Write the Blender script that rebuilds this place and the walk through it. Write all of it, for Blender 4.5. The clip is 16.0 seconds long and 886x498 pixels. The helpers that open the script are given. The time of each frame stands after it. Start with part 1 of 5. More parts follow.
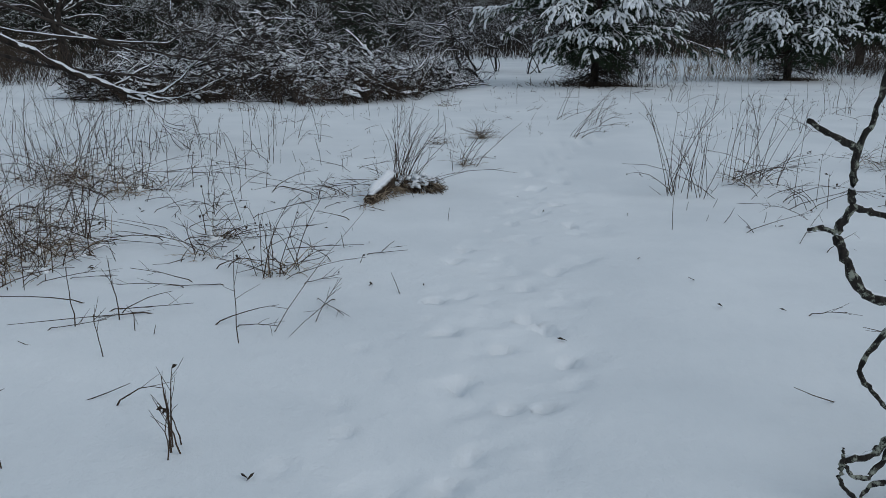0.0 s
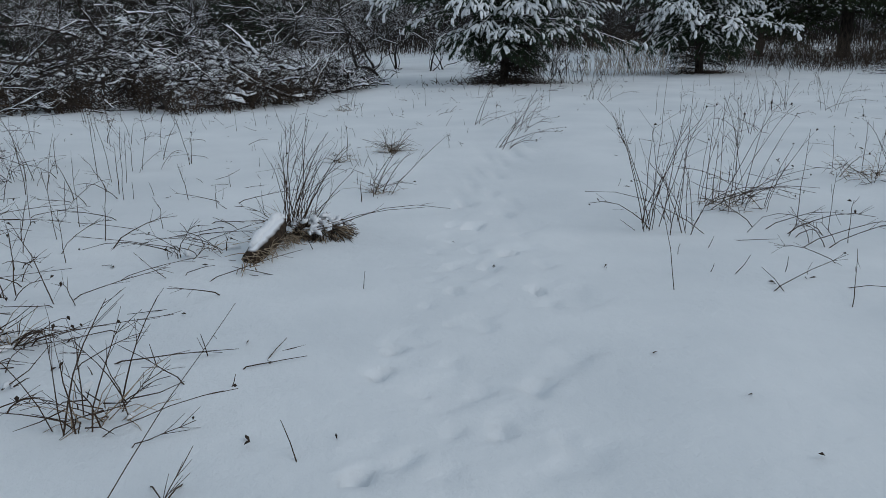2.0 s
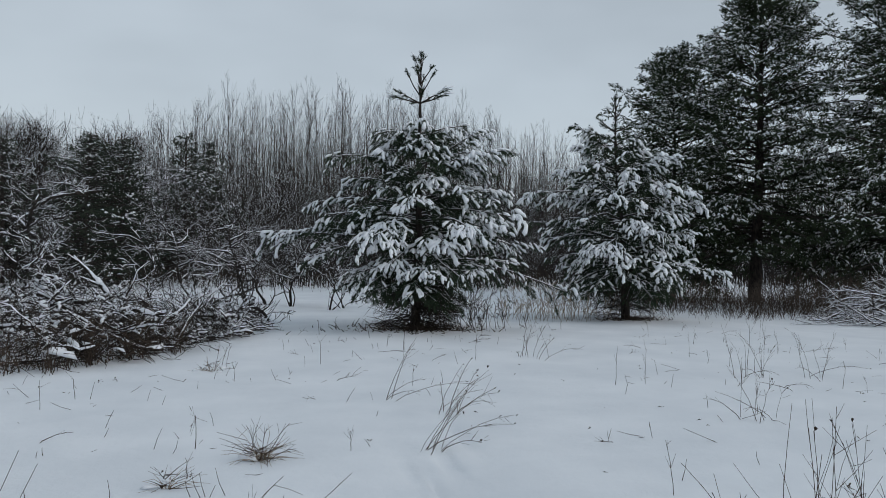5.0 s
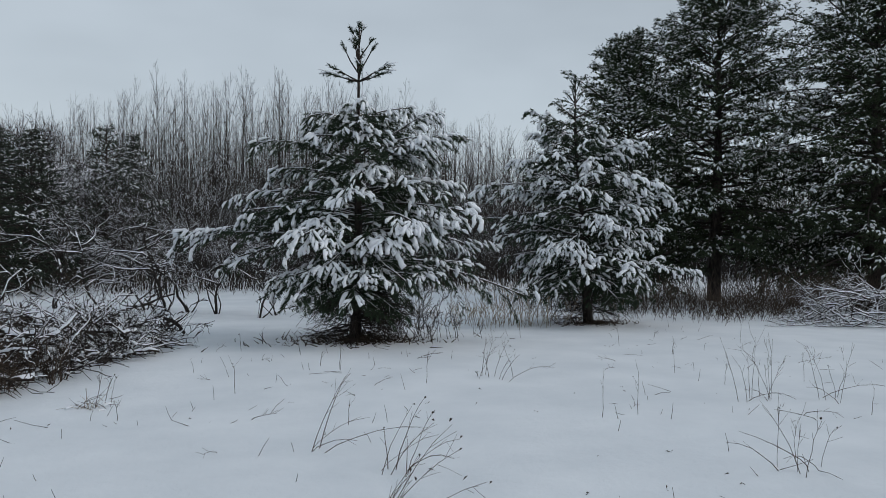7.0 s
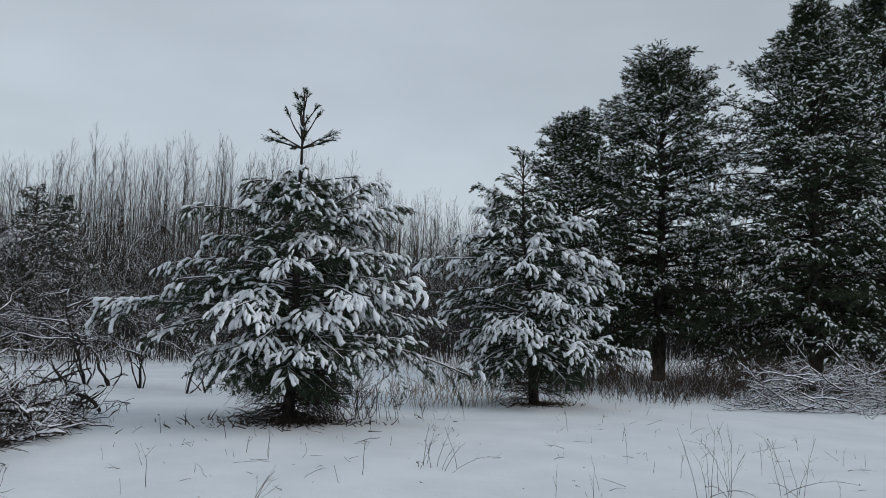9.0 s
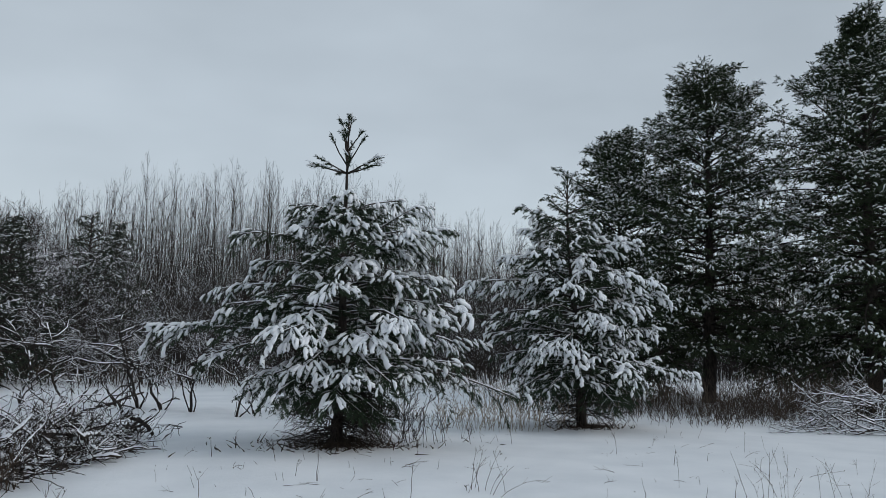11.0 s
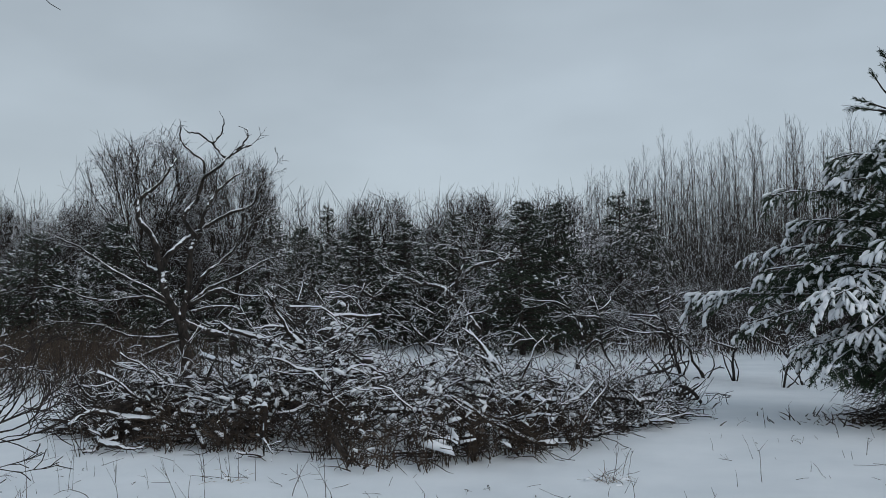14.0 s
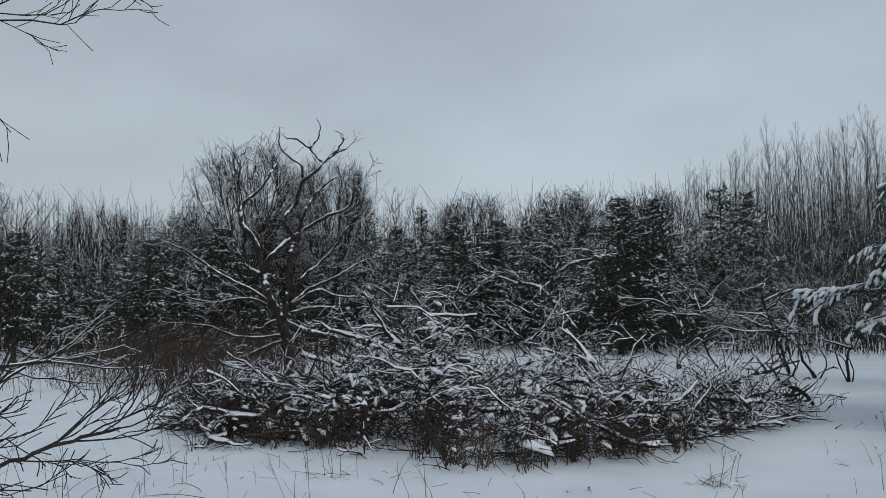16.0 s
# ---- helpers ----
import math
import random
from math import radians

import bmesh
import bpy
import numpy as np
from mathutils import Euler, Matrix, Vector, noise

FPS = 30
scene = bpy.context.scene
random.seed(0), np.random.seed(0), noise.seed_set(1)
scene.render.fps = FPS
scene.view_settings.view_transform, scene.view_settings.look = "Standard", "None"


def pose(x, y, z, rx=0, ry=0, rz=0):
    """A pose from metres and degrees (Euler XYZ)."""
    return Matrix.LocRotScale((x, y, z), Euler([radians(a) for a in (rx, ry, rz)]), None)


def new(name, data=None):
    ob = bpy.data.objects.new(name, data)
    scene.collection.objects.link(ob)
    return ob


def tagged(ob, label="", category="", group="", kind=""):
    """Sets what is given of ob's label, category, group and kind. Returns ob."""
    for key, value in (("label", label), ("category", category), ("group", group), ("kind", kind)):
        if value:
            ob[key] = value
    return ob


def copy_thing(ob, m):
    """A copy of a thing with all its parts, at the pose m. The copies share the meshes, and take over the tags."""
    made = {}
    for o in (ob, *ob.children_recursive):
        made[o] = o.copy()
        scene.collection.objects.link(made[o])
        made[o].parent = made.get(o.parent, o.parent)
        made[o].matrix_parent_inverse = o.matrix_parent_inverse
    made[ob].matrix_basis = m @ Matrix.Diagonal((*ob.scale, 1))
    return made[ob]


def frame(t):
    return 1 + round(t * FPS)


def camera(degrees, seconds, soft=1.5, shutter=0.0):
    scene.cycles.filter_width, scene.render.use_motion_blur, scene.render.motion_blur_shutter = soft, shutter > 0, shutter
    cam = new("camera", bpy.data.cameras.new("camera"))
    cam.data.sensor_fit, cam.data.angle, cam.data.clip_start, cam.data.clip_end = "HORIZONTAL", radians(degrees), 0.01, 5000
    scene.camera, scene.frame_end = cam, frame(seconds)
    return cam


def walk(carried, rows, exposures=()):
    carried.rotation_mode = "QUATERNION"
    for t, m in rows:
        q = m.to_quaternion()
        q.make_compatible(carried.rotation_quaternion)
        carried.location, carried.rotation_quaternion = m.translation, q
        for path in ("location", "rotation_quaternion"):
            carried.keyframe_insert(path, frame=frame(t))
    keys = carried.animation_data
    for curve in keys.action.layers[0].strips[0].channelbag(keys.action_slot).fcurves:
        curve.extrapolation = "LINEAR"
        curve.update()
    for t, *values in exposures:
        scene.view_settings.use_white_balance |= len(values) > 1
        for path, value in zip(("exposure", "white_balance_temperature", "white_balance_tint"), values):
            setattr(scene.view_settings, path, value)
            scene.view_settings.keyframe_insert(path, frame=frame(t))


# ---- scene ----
cam = camera(59.1, 16.0, 0.5)
METRES, EYE, TILT, LEAN, TURN = 8.0, 1.5, -16.0, 0.0, 0.0
ROWS = [
    (0.0, 0.0, 0.0, 0.0, -0.0, 0.0, -0.0),
    (0.5, -0.0087, 0.0551, 0.0085, -1.19, -2.88, 0.76),
    (1.0, 0.0026, 0.1111, 0.0243, -3.26, -3.27, 1.58),
    (1.5, -0.0056, 0.1712, 0.0411, -5.29, -2.33, 2.19),
    (2.0, -0.0066, 0.2263, 0.0583, -7.15, -0.46, 2.57),
    (2.5, 0.0088, 0.2902, 0.0775, -8.62, 3.0, 3.09),
    (3.0, 0.0032, 0.3519, 0.1023, -10.15, 8.17, 3.53),
    (3.5, 0.009, 0.4036, 0.1191, -12.05, 12.89, 3.89),
    (4.0, 0.026, 0.4597, 0.1395, -13.48, 15.4, 3.29),
    (6.5, 0.0755, 0.7577, 0.2291, -16.25, 15.61, 4.03),
    (7.0, 0.1053, 0.81, 0.2474, -18.3, 15.31, 4.53),
    (7.5, 0.114, 0.8523, 0.2652, -20.26, 15.94, 4.71),
    (8.0, 0.1218, 0.8724, 0.2747, -21.24, 17.48, 4.34),
    (8.5, 0.13, 0.8754, 0.277, -22.74, 19.26, 4.25),
    (11.0, 0.127, 0.8713, 0.2774, -19.39, 22.03, 4.02),
    (11.5, 0.1252, 0.8795, 0.2805, -11.3, 22.37, 1.98),
    (12.0, 0.1202, 0.8847, 0.2821, -3.76, 21.98, 0.0),
    (12.5, 0.114, 0.8885, 0.2821, 3.0, 21.14, -1.5),
    (13.0, 0.1093, 0.8873, 0.2816, 8.83, 20.54, -2.69),
    (13.5, 0.1076, 0.8824, 0.2804, 13.54, 20.1, -3.7),
    (14.0, 0.106, 0.8818, 0.2805, 16.91, 19.64, -4.42),
    (14.5, 0.105, 0.8833, 0.281, 19.31, 19.22, -4.87),
    (15.0, 0.1038, 0.8848, 0.2805, 21.2, 19.0, -5.21),
    (15.5, 0.1036, 0.8831, 0.2808, 22.68, 18.92, -5.52),
    (16.0, 0.1029, 0.8823, 0.281, 23.68, 18.98, -5.81),
]
EXPOSURES = [(0.0, -0.06, 6350, 10), (2.5, -0.06, 6400, 10), (3.1, -0.05, 6450, 11), (3.7, 0.14, 6600, 11.5), (7.4, 0.16, 6640, 12), (8.1, 0.22, 6680, 12.5), (11.0, 0.22, 6640, 11.5), (12.0, 0.18, 6600, 11.5), (12.6, 0.09, 6560, 11), (16.0, 0.09, 6500, 10)]
walk(cam, [(t, pose(0, 0, EYE, TILT, LEAN, TURN) @ pose(METRES * x, METRES * y, METRES * z, 90 + pitch, roll, yaw)) for t, x, y, z, yaw, pitch, roll in ROWS],
     EXPOSURES)


# ---- world, sun and exposure ----
world = bpy.data.worlds.new("overcast_sky")
scene.world = world
world.use_nodes = True
wn = world.node_tree.nodes
wl = world.node_tree.links
for n in list(wn):
    wn.remove(n)
w_out = wn.new("ShaderNodeOutputWorld")
w_sky = wn.new("ShaderNodeTexSky")
w_sky.sky_type, w_sky.sun_disc = "NISHITA", False
w_sky.sun_elevation, w_sky.sun_rotation = radians(28), radians(200)
w_sky_bg = wn.new("ShaderNodeBackground")
w_sky_bg.inputs["Strength"].default_value = 0.012
wl.new(w_sky.outputs["Color"], w_sky_bg.inputs["Color"])
w_co = wn.new("ShaderNodeTexCoord")
w_sep = wn.new("ShaderNodeSeparateXYZ")
wl.new(w_co.outputs["Generated"], w_sep.inputs[0])
w_map = wn.new("ShaderNodeMapping")
w_map.inputs["Scale"].default_value = (1.4, 1.4, 3.4)
wl.new(w_co.outputs["Generated"], w_map.inputs[0])
w_noise = wn.new("ShaderNodeTexNoise")
w_noise.inputs["Scale"].default_value, w_noise.inputs["Detail"].default_value = 1.5, 4.0
wl.new(w_map.outputs[0], w_noise.inputs["Vector"])
w_ramp = wn.new("ShaderNodeValToRGB")          # cloud deck, a touch paler towards the horizon
w_ramp.color_ramp.elements[0].position, w_ramp.color_ramp.elements[0].color = 0.0, (0.492, 0.565, 0.618, 1)
w_ramp.color_ramp.elements[1].position, w_ramp.color_ramp.elements[1].color = 0.75, (0.378, 0.445, 0.503, 1)
wl.new(w_sep.outputs["Z"], w_ramp.inputs[0])
w_cl = wn.new("ShaderNodeMapRange")
w_cl.inputs["From Min"].default_value, w_cl.inputs["From Max"].default_value = 0.3, 0.7
w_cl.inputs["To Min"].default_value, w_cl.inputs["To Max"].default_value = 0.86, 1.1
wl.new(w_noise.outputs["Fac"], w_cl.inputs["Value"])
w_mul = wn.new("ShaderNodeMix")
w_mul.data_type, w_mul.blend_type = "RGBA", "MULTIPLY"
w_mul.inputs["Factor"].default_value = 1.0
wl.new(w_ramp.outputs["Color"], w_mul.inputs["A"])
wl.new(w_cl.outputs["Result"], w_mul.inputs["B"])
w_bg = wn.new("ShaderNodeBackground")
w_bg.inputs["Strength"].default_value = 0.84
wl.new(w_mul.outputs["Result"], w_bg.inputs["Color"])
w_add = wn.new("ShaderNodeAddShader")
wl.new(w_bg.outputs[0], w_add.inputs[0])
wl.new(w_sky_bg.outputs[0], w_add.inputs[1])
wl.new(w_add.outputs[0], w_out.inputs["Surface"])

sun_data = bpy.data.lights.new("veiled_sun", "SUN")
sun_data.energy, sun_data.angle, sun_data.color = 0.7, radians(30), (1.0, 0.96, 0.92)
veiled_sun = new("veiled_sun", sun_data)
veiled_sun.matrix_world = pose(0, 0, 30, 58, 0, 65)


# ---- materials ----
def ramp_mix(nt, fac, a, b, lo=0.4, hi=0.6):
    r = nt.nodes.new("ShaderNodeValToRGB")
    r.color_ramp.elements[0].position, r.color_ramp.elements[0].color = lo, (*a, 1)
    r.color_ramp.elements[1].position, r.color_ramp.elements[1].color = hi, (*b, 1)
    nt.links.new(fac, r.inputs[0])
    return r.outputs["Color"]


def base_mat(name, rough=0.8):
    m = bpy.data.materials.new(name)
    m.use_nodes = True
    b = m.node_tree.nodes["Principled BSDF"]
    b.inputs["Roughness"].default_value = rough
    b.inputs["Specular IOR Level"].default_value = 0.25
    return m, m.node_tree, b


def noise_node(nt, scale, detail=4.0, rough=0.55, stretch=None):
    n = nt.nodes.new("ShaderNodeTexNoise")
    n.inputs["Scale"].default_value, n.inputs["Detail"].default_value, n.inputs["Roughness"].default_value = scale, detail, rough
    co = nt.nodes.new("ShaderNodeTexCoord")
    if stretch:
        mp = nt.nodes.new("ShaderNodeMapping")
        mp.inputs["Scale"].default_value = stretch
        nt.links.new(co.outputs["Object"], mp.inputs[0])
        nt.links.new(mp.outputs[0], n.inputs["Vector"])
    else:
        nt.links.new(co.outputs["Object"], n.inputs["Vector"])
    return n


def bump(nt, b, fac, strength, dist):
    bp = nt.nodes.new("ShaderNodeBump")
    bp.inputs["Strength"].default_value, bp.inputs["Distance"].default_value = strength, dist
    nt.links.new(fac, bp.inputs["Height"])
    nt.links.new(bp.outputs[0], b.inputs["Normal"])


def snow_material(name, a, b_, scale, bump_dist):
    m, nt, b = base_mat(name, 0.75)
    n1 = noise_node(nt, scale, 5)
    nt.links.new(ramp_mix(nt, n1.outputs["Fac"], a, b_, 0.35, 0.65), b.inputs["Base Color"])
    n2 = noise_node(nt, scale * 9, 6, 0.7)
    bump(nt, b, n2.outputs["Fac"], 0.5, bump_dist)
    return m


def bark_material(name, dark, light, scale, snow=(0.3, 0.6), moss=None, patchy=0.9):
    """Bark, with snow lying where the surface faces up, broken by noise."""
    m, nt, b = base_mat(name, 0.9)
    n1 = noise_node(nt, scale, 6, 0.65, (1, 1, 0.35))
    col = ramp_mix(nt, n1.outputs["Fac"], dark, light, 0.38, 0.66)
    if moss:
        n3 = noise_node(nt, scale * 0.45, 5, 0.7)
        f = nt.nodes.new("ShaderNodeMapRange")
        f.inputs["From Min"].default_value, f.inputs["From Max"].default_value = 0.53, 0.62
        nt.links.new(n3.outputs["Fac"], f.inputs["Value"])
        mx = nt.nodes.new("ShaderNodeMix")
        mx.data_type = "RGBA"
        nt.links.new(f.outputs["Result"], mx.inputs["Factor"])
        nt.links.new(col, mx.inputs["A"])
        mx.inputs["B"].default_value = (*moss, 1)
        col = mx.outputs["Result"]
    if snow:
        geo = nt.nodes.new("ShaderNodeNewGeometry")
        sep = nt.nodes.new("ShaderNodeSeparateXYZ")
        nt.links.new(geo.outputs["Normal"], sep.inputs[0])
        n2 = noise_node(nt, 3.5 if patchy < 1 else 7.0, 3)
        add = nt.nodes.new("ShaderNodeMath")
        add.operation = "MULTIPLY_ADD"
        nt.links.new(n2.outputs["Fac"], add.inputs[0])
        add.inputs[1].default_value = patchy
        nt.links.new(sep.outputs["Z"], add.inputs[2])
        f = nt.nodes.new("ShaderNodeMapRange")
        f.inputs["From Min"].default_value, f.inputs["From Max"].default_value = snow[0] + patchy * 0.5, snow[1] + patchy * 0.5
        nt.links.new(add.outputs[0], f.inputs["Value"])
        mx = nt.nodes.new("ShaderNodeMix")
        mx.data_type = "RGBA"
        nt.links.new(f.outputs["Result"], mx.inputs["Factor"])
        nt.links.new(col, mx.inputs["A"])
        mx.inputs["B"].default_value = (0.82, 0.85, 0.9, 1)
        col = mx.outputs["Result"]
    nt.links.new(col, b.inputs["Base Color"])
    bump(nt, b, n1.outputs["Fac"], 0.6, 0.01)
    return m


def leafy_material(name, a, b_, rough=0.7):
    """Needles and dry stems: colour varies from piece to piece and along each."""
    m, nt, b = base_mat(name, rough)
    geo = nt.nodes.new("ShaderNodeNewGeometry")
    n1 = noise_node(nt, 2.2, 3)
    mid = nt.nodes.new("ShaderNodeMath")
    mid.operation = "ADD"
    nt.links.new(geo.outputs["Random Per Island"], mid.inputs[0])
    nt.links.new(n1.outputs["Fac"], mid.inputs[1])
    half = nt.nodes.new("ShaderNodeMath")
    half.operation = "MULTIPLY"
    half.inputs[1].default_value = 0.5
    nt.links.new(mid.outputs[0], half.inputs[0])
    nt.links.new(ramp_mix(nt, half.outputs[0], a, b_, 0.2, 0.8), b.inputs["Base Color"])
    return m


M_SNOW = snow_material("snow_ground", (0.75, 0.79, 0.83), (0.84, 0.875, 0.91), 0.8, 0.03)
M_SNOWLOAD = snow_material("snow_load", (0.80, 0.83, 0.88), (0.9, 0.92, 0.95), 3.0, 0.02)
M_BARK = bark_material("dark_bark", (0.022, 0.019, 0.017), (0.075, 0.062, 0.052), 14, (0.42, 0.7))
M_BARKBARE = bark_material("bare_bark", (0.016, 0.013, 0.012), (0.06, 0.049, 0.042), 14, None)
M_TWIG = bark_material("twig_bark", (0.014, 0.011, 0.009), (0.046, 0.036, 0.03), 9, (0.42, 0.68))
M_POPLAR = bark_material("poplar_bark", (0.011, 0.0082, 0.0066), (0.034, 0.0255, 0.0205), 5, (0.65, 0.9))
M_LICHEN = bark_material("lichen_bark", (0.009, 0.008, 0.0075), (0.04, 0.035, 0.031), 60, (0.6, 0.75), (0.3, 0.32, 0.27))
M_LIMB = bark_material("snowy_limb_bark", (0.012, 0.01, 0.009), (0.05, 0.041, 0.035), 12, (0.42, 0.56), None, 2.2)
M_PILE = bark_material("brush_bark", (0.012, 0.009, 0.0075), (0.045, 0.033, 0.026), 12, (0.2, 0.32), None, 2.4)
M_ROT = bark_material("rotten_wood", (0.012, 0.008, 0.006), (0.07, 0.047, 0.029), 30, (0.6, 0.8))
M_NEEDLE = leafy_material("pine_needles", (0.009, 0.018, 0.011), (0.036, 0.058, 0.028))
M_NEEDLETALL = leafy_material("pine_needles_olive", (0.01, 0.018, 0.009), (0.042, 0.06, 0.026))
M_NEEDLEFAR = leafy_material("pine_needles_dull", (0.013, 0.02, 0.014), (0.04, 0.052, 0.033))
M_STALK = leafy_material("dead_stalk", (0.02, 0.013, 0.01), (0.085, 0.056, 0.038), 0.85)
M_STRAW = leafy_material("dry_grass", (0.15, 0.11, 0.075), (0.42, 0.34, 0.25), 0.85)
M_RUST = leafy_material("dead_leaf", (0.022, 0.016, 0.013), (0.1, 0.074, 0.056), 0.85)
M_SEED = leafy_material("seed_head", (0.02, 0.014, 0.011), (0.07, 0.05, 0.036), 0.9)


# ---- mesh building ----
class Acc:
    """Gathers vertices and faces of one mesh."""

    def __init__(self):
        self.v, self.q, self.t, self.n = [], [], [], 0

    def add(self, verts, quads=None, tris=None):
        self.v.append(verts)
        if quads is not None and len(quads):
            self.q.append(quads + self.n)
        if tris is not None and len(tris):
            self.t.append(tris + self.n)
        self.n += len(verts)

    def mesh(self, name, material, smooth=True):
        me = bpy.data.meshes.new(name)
        v = np.concatenate(self.v) if self.v else np.zeros((0, 3))
        q = np.concatenate(self.q) if self.q else np.zeros((0, 4), int)
        t = np.concatenate(self.t) if self.t else np.zeros((0, 3), int)
        me.vertices.add(len(v))
        me.vertices.foreach_set("co", v.astype(np.float32).ravel())
        me.loops.add(q.size + t.size)
        me.loops.foreach_set("vertex_index", np.concatenate([q.ravel(), t.ravel()]).astype(np.int32))
        starts = np.concatenate([np.arange(len(q)) * 4, q.size + np.arange(len(t)) * 3]).astype(np.int32)
        me.polygons.add(len(starts))
        me.polygons.foreach_set("loop_start", starts)
        me.polygons.foreach_set("use_smooth", np.full(len(starts), smooth, dtype=bool))
        me.update(calc_edges=True)
        me.validate()
        me.materials.append(material)
        return me


def part(name, acc, material, parent, label="", smooth=True):
    ob = new(name, acc.mesh(name, material, smooth))
    ob.parent = parent
    return tagged(ob, label) if label else ob


def thing(name, x, y, z=0.0, rz=0.0, label="", category="", group="", kind=""):
    ob = new(name)
    ob.empty_display_size = 0.2
    ob.matrix_basis = pose(x, y, z, 0, 0, rz)
    return tagged(ob, label, category, group, kind)


def unit(a):
    return a / (np.linalg.norm(a, axis=-1, keepdims=True) + 1e-9)


def tube(acc, pts, r0, r1, sides=5, snow=0.0, lumps=0.0):
    """A tapered tube along pts. snow: thickness of the snow lying along its upper side."""
    pts = np.asarray(pts, float)
    n = len(pts)
    tan = unit(np.gradient(pts, axis=0))
    ref = np.array([0.0, 0.0, 1.0]) if abs(tan[:, 2]).mean() < 0.8 else np.array([1.0, 0.0, 0.0])
    u = unit(np.cross(tan, ref))
    w = np.cross(u, tan)
    rad = np.linspace(r0, r1, n) if r1 is not None else np.asarray(r0, float)
    r0 = float(rad[0])
    if lumps:
        rad = rad * (1 + lumps * np.random.uniform(-1, 1, n))
    ang = np.arange(sides) * 2 * math.pi / sides + math.pi / 2
    nrm = np.cos(ang)[None, :, None] * u[:, None] + np.sin(ang)[None, :, None] * w[:, None]
    ring = pts[:, None] + rad[:, None, None] * nrm
    if snow:
        up = np.clip(nrm[:, :, 2] - 0.25, 0, 1) * snow * np.random.uniform(0.25, 1.2, n)[:, None]
        ring[:, :, 2] += up
    v = ring.reshape(-1, 3)
    i = (np.arange(n - 1)[:, None] * sides + np.arange(sides)[None]).ravel()
    j = (np.arange(n - 1)[:, None] * sides + (np.arange(sides)[None] + 1) % sides).ravel()
    q = np.stack([i, j, j + sides, i + sides], 1)
    if r0 < 0.009:
        acc.add(v, q)
        return
    k = (n - 1) * sides
    caps = np.array([[0, s + 1, s] for s in range(1, sides - 1)] + [[k, k + s, k + s + 1] for s in range(1, sides - 1)])
    acc.add(v, q, caps)


def bend(p, d, length, n, wobble, pull=(0, 0, 0)):
    """A wandering line of n + 1 points from p along d."""
    p, d = np.array(p, float), unit(np.array(d, float))
    out = [p]
    for i in range(n):
        d = unit(d + np.random.normal(0, wobble, 3) + np.array(pull) / n)
        p = p + d * length / n
        out.append(p)
    return np.array(out)


def along(pts, s):
    f = s * (len(pts) - 1)
    i = min(int(f), len(pts) - 2)
    return pts[i] + (pts[i + 1] - pts[i]) * (f - i), unit(pts[i + 1] - pts[i])


def spline(pts, k=5):
    """A smooth line through the points, k steps between each two."""
    pts = np.array(pts, float)
    ext = np.vstack([2 * pts[0] - pts[1], pts, 2 * pts[-1] - pts[-2]])
    out = []
    for i in range(1, len(ext) - 2):
        for j in range(k):
            t = j / k
            a, c, d, e = ext[i - 1], ext[i], ext[i + 1], ext[i + 2]
            out.append(0.5 * (2 * c + (d - a) * t + (2 * a - 5 * c + 4 * d - e) * t * t + (3 * c - a - 3 * d + e) * t ** 3))
    out.append(pts[-1])
    return np.array(out)


def fork(acc, p, d, length, r, depth, spread=0.7, wobble=0.16, kids=(3, 5), snow=0.0, pull=(0, 0, 0.1), shrink=0.6, floor=0.004, lo=0.3, min_z=None):
    """A branch with its side branches, down to twigs."""
    n = 6 if depth > 1 else 4 if depth else 3 if snow else 2
    pts = bend(p, d, length, n, wobble, pull)
    if min_z is not None:
        pts[:, 2] = np.maximum(pts[:, 2], min_z)
    tube(acc, pts, r, max(floor, r * 0.28), 6 if r > 0.05 else (5 if depth > 1 and (snow or r > 0.02) else 4 if snow else 3), snow * min(1.0, 0.4 + r * 20), 0.12)
    if depth <= 0:
        return
    k = random.randint(*kids)
    for i in range(k):
        s = lo + (1 - lo) * (i + random.random()) / k
        q, t = along(pts, min(s, 0.98))
        side = unit(np.cross(t, np.random.normal(0, 1, 3)))
        dd = unit(t * (1 - 0.3 * spread) + side * spread)
        fork(acc, q, dd, length * shrink * random.uniform(0.7, 1.15) * (1.15 - 0.5 * s), max(floor, r * 0.55 * (1.1 - 0.5 * s)), depth - 1, spread, wobble, kids, snow * 0.55, pull, shrink, floor, lo, min_z)


# templates of a needle spray and of the snow finger lying on it; x runs along the twig, z is up
def spray_template(needles, seed, wide=0.022):
    rng = np.random.RandomState(seed)
    v, t = [], []
    for i in range(needles):
        s = rng.uniform(0.0, 1.0) ** 0.8
        a = rng.uniform(0, 2 * math.pi)
        out = np.array([rng.uniform(0.55, 0.95), math.cos(a), math.sin(a) * 0.9 - 0.1])
        out = unit(out * np.array([1, rng.uniform(0.45, 0.8), rng.uniform(0.45, 0.8)]))
        ln = rng.uniform(0.3, 0.48) * (1 - 0.25 * s)
        side = unit(np.cross(out, rng.normal(0, 1, 3))) * wide
        p = np.array([s * 0.72, 0, -0.02])
        b = len(v)
        v += [p - side, p + side, p + out * ln]
        t.append([b, b + 1, b + 2])
    return np.array(v), np.array(t)


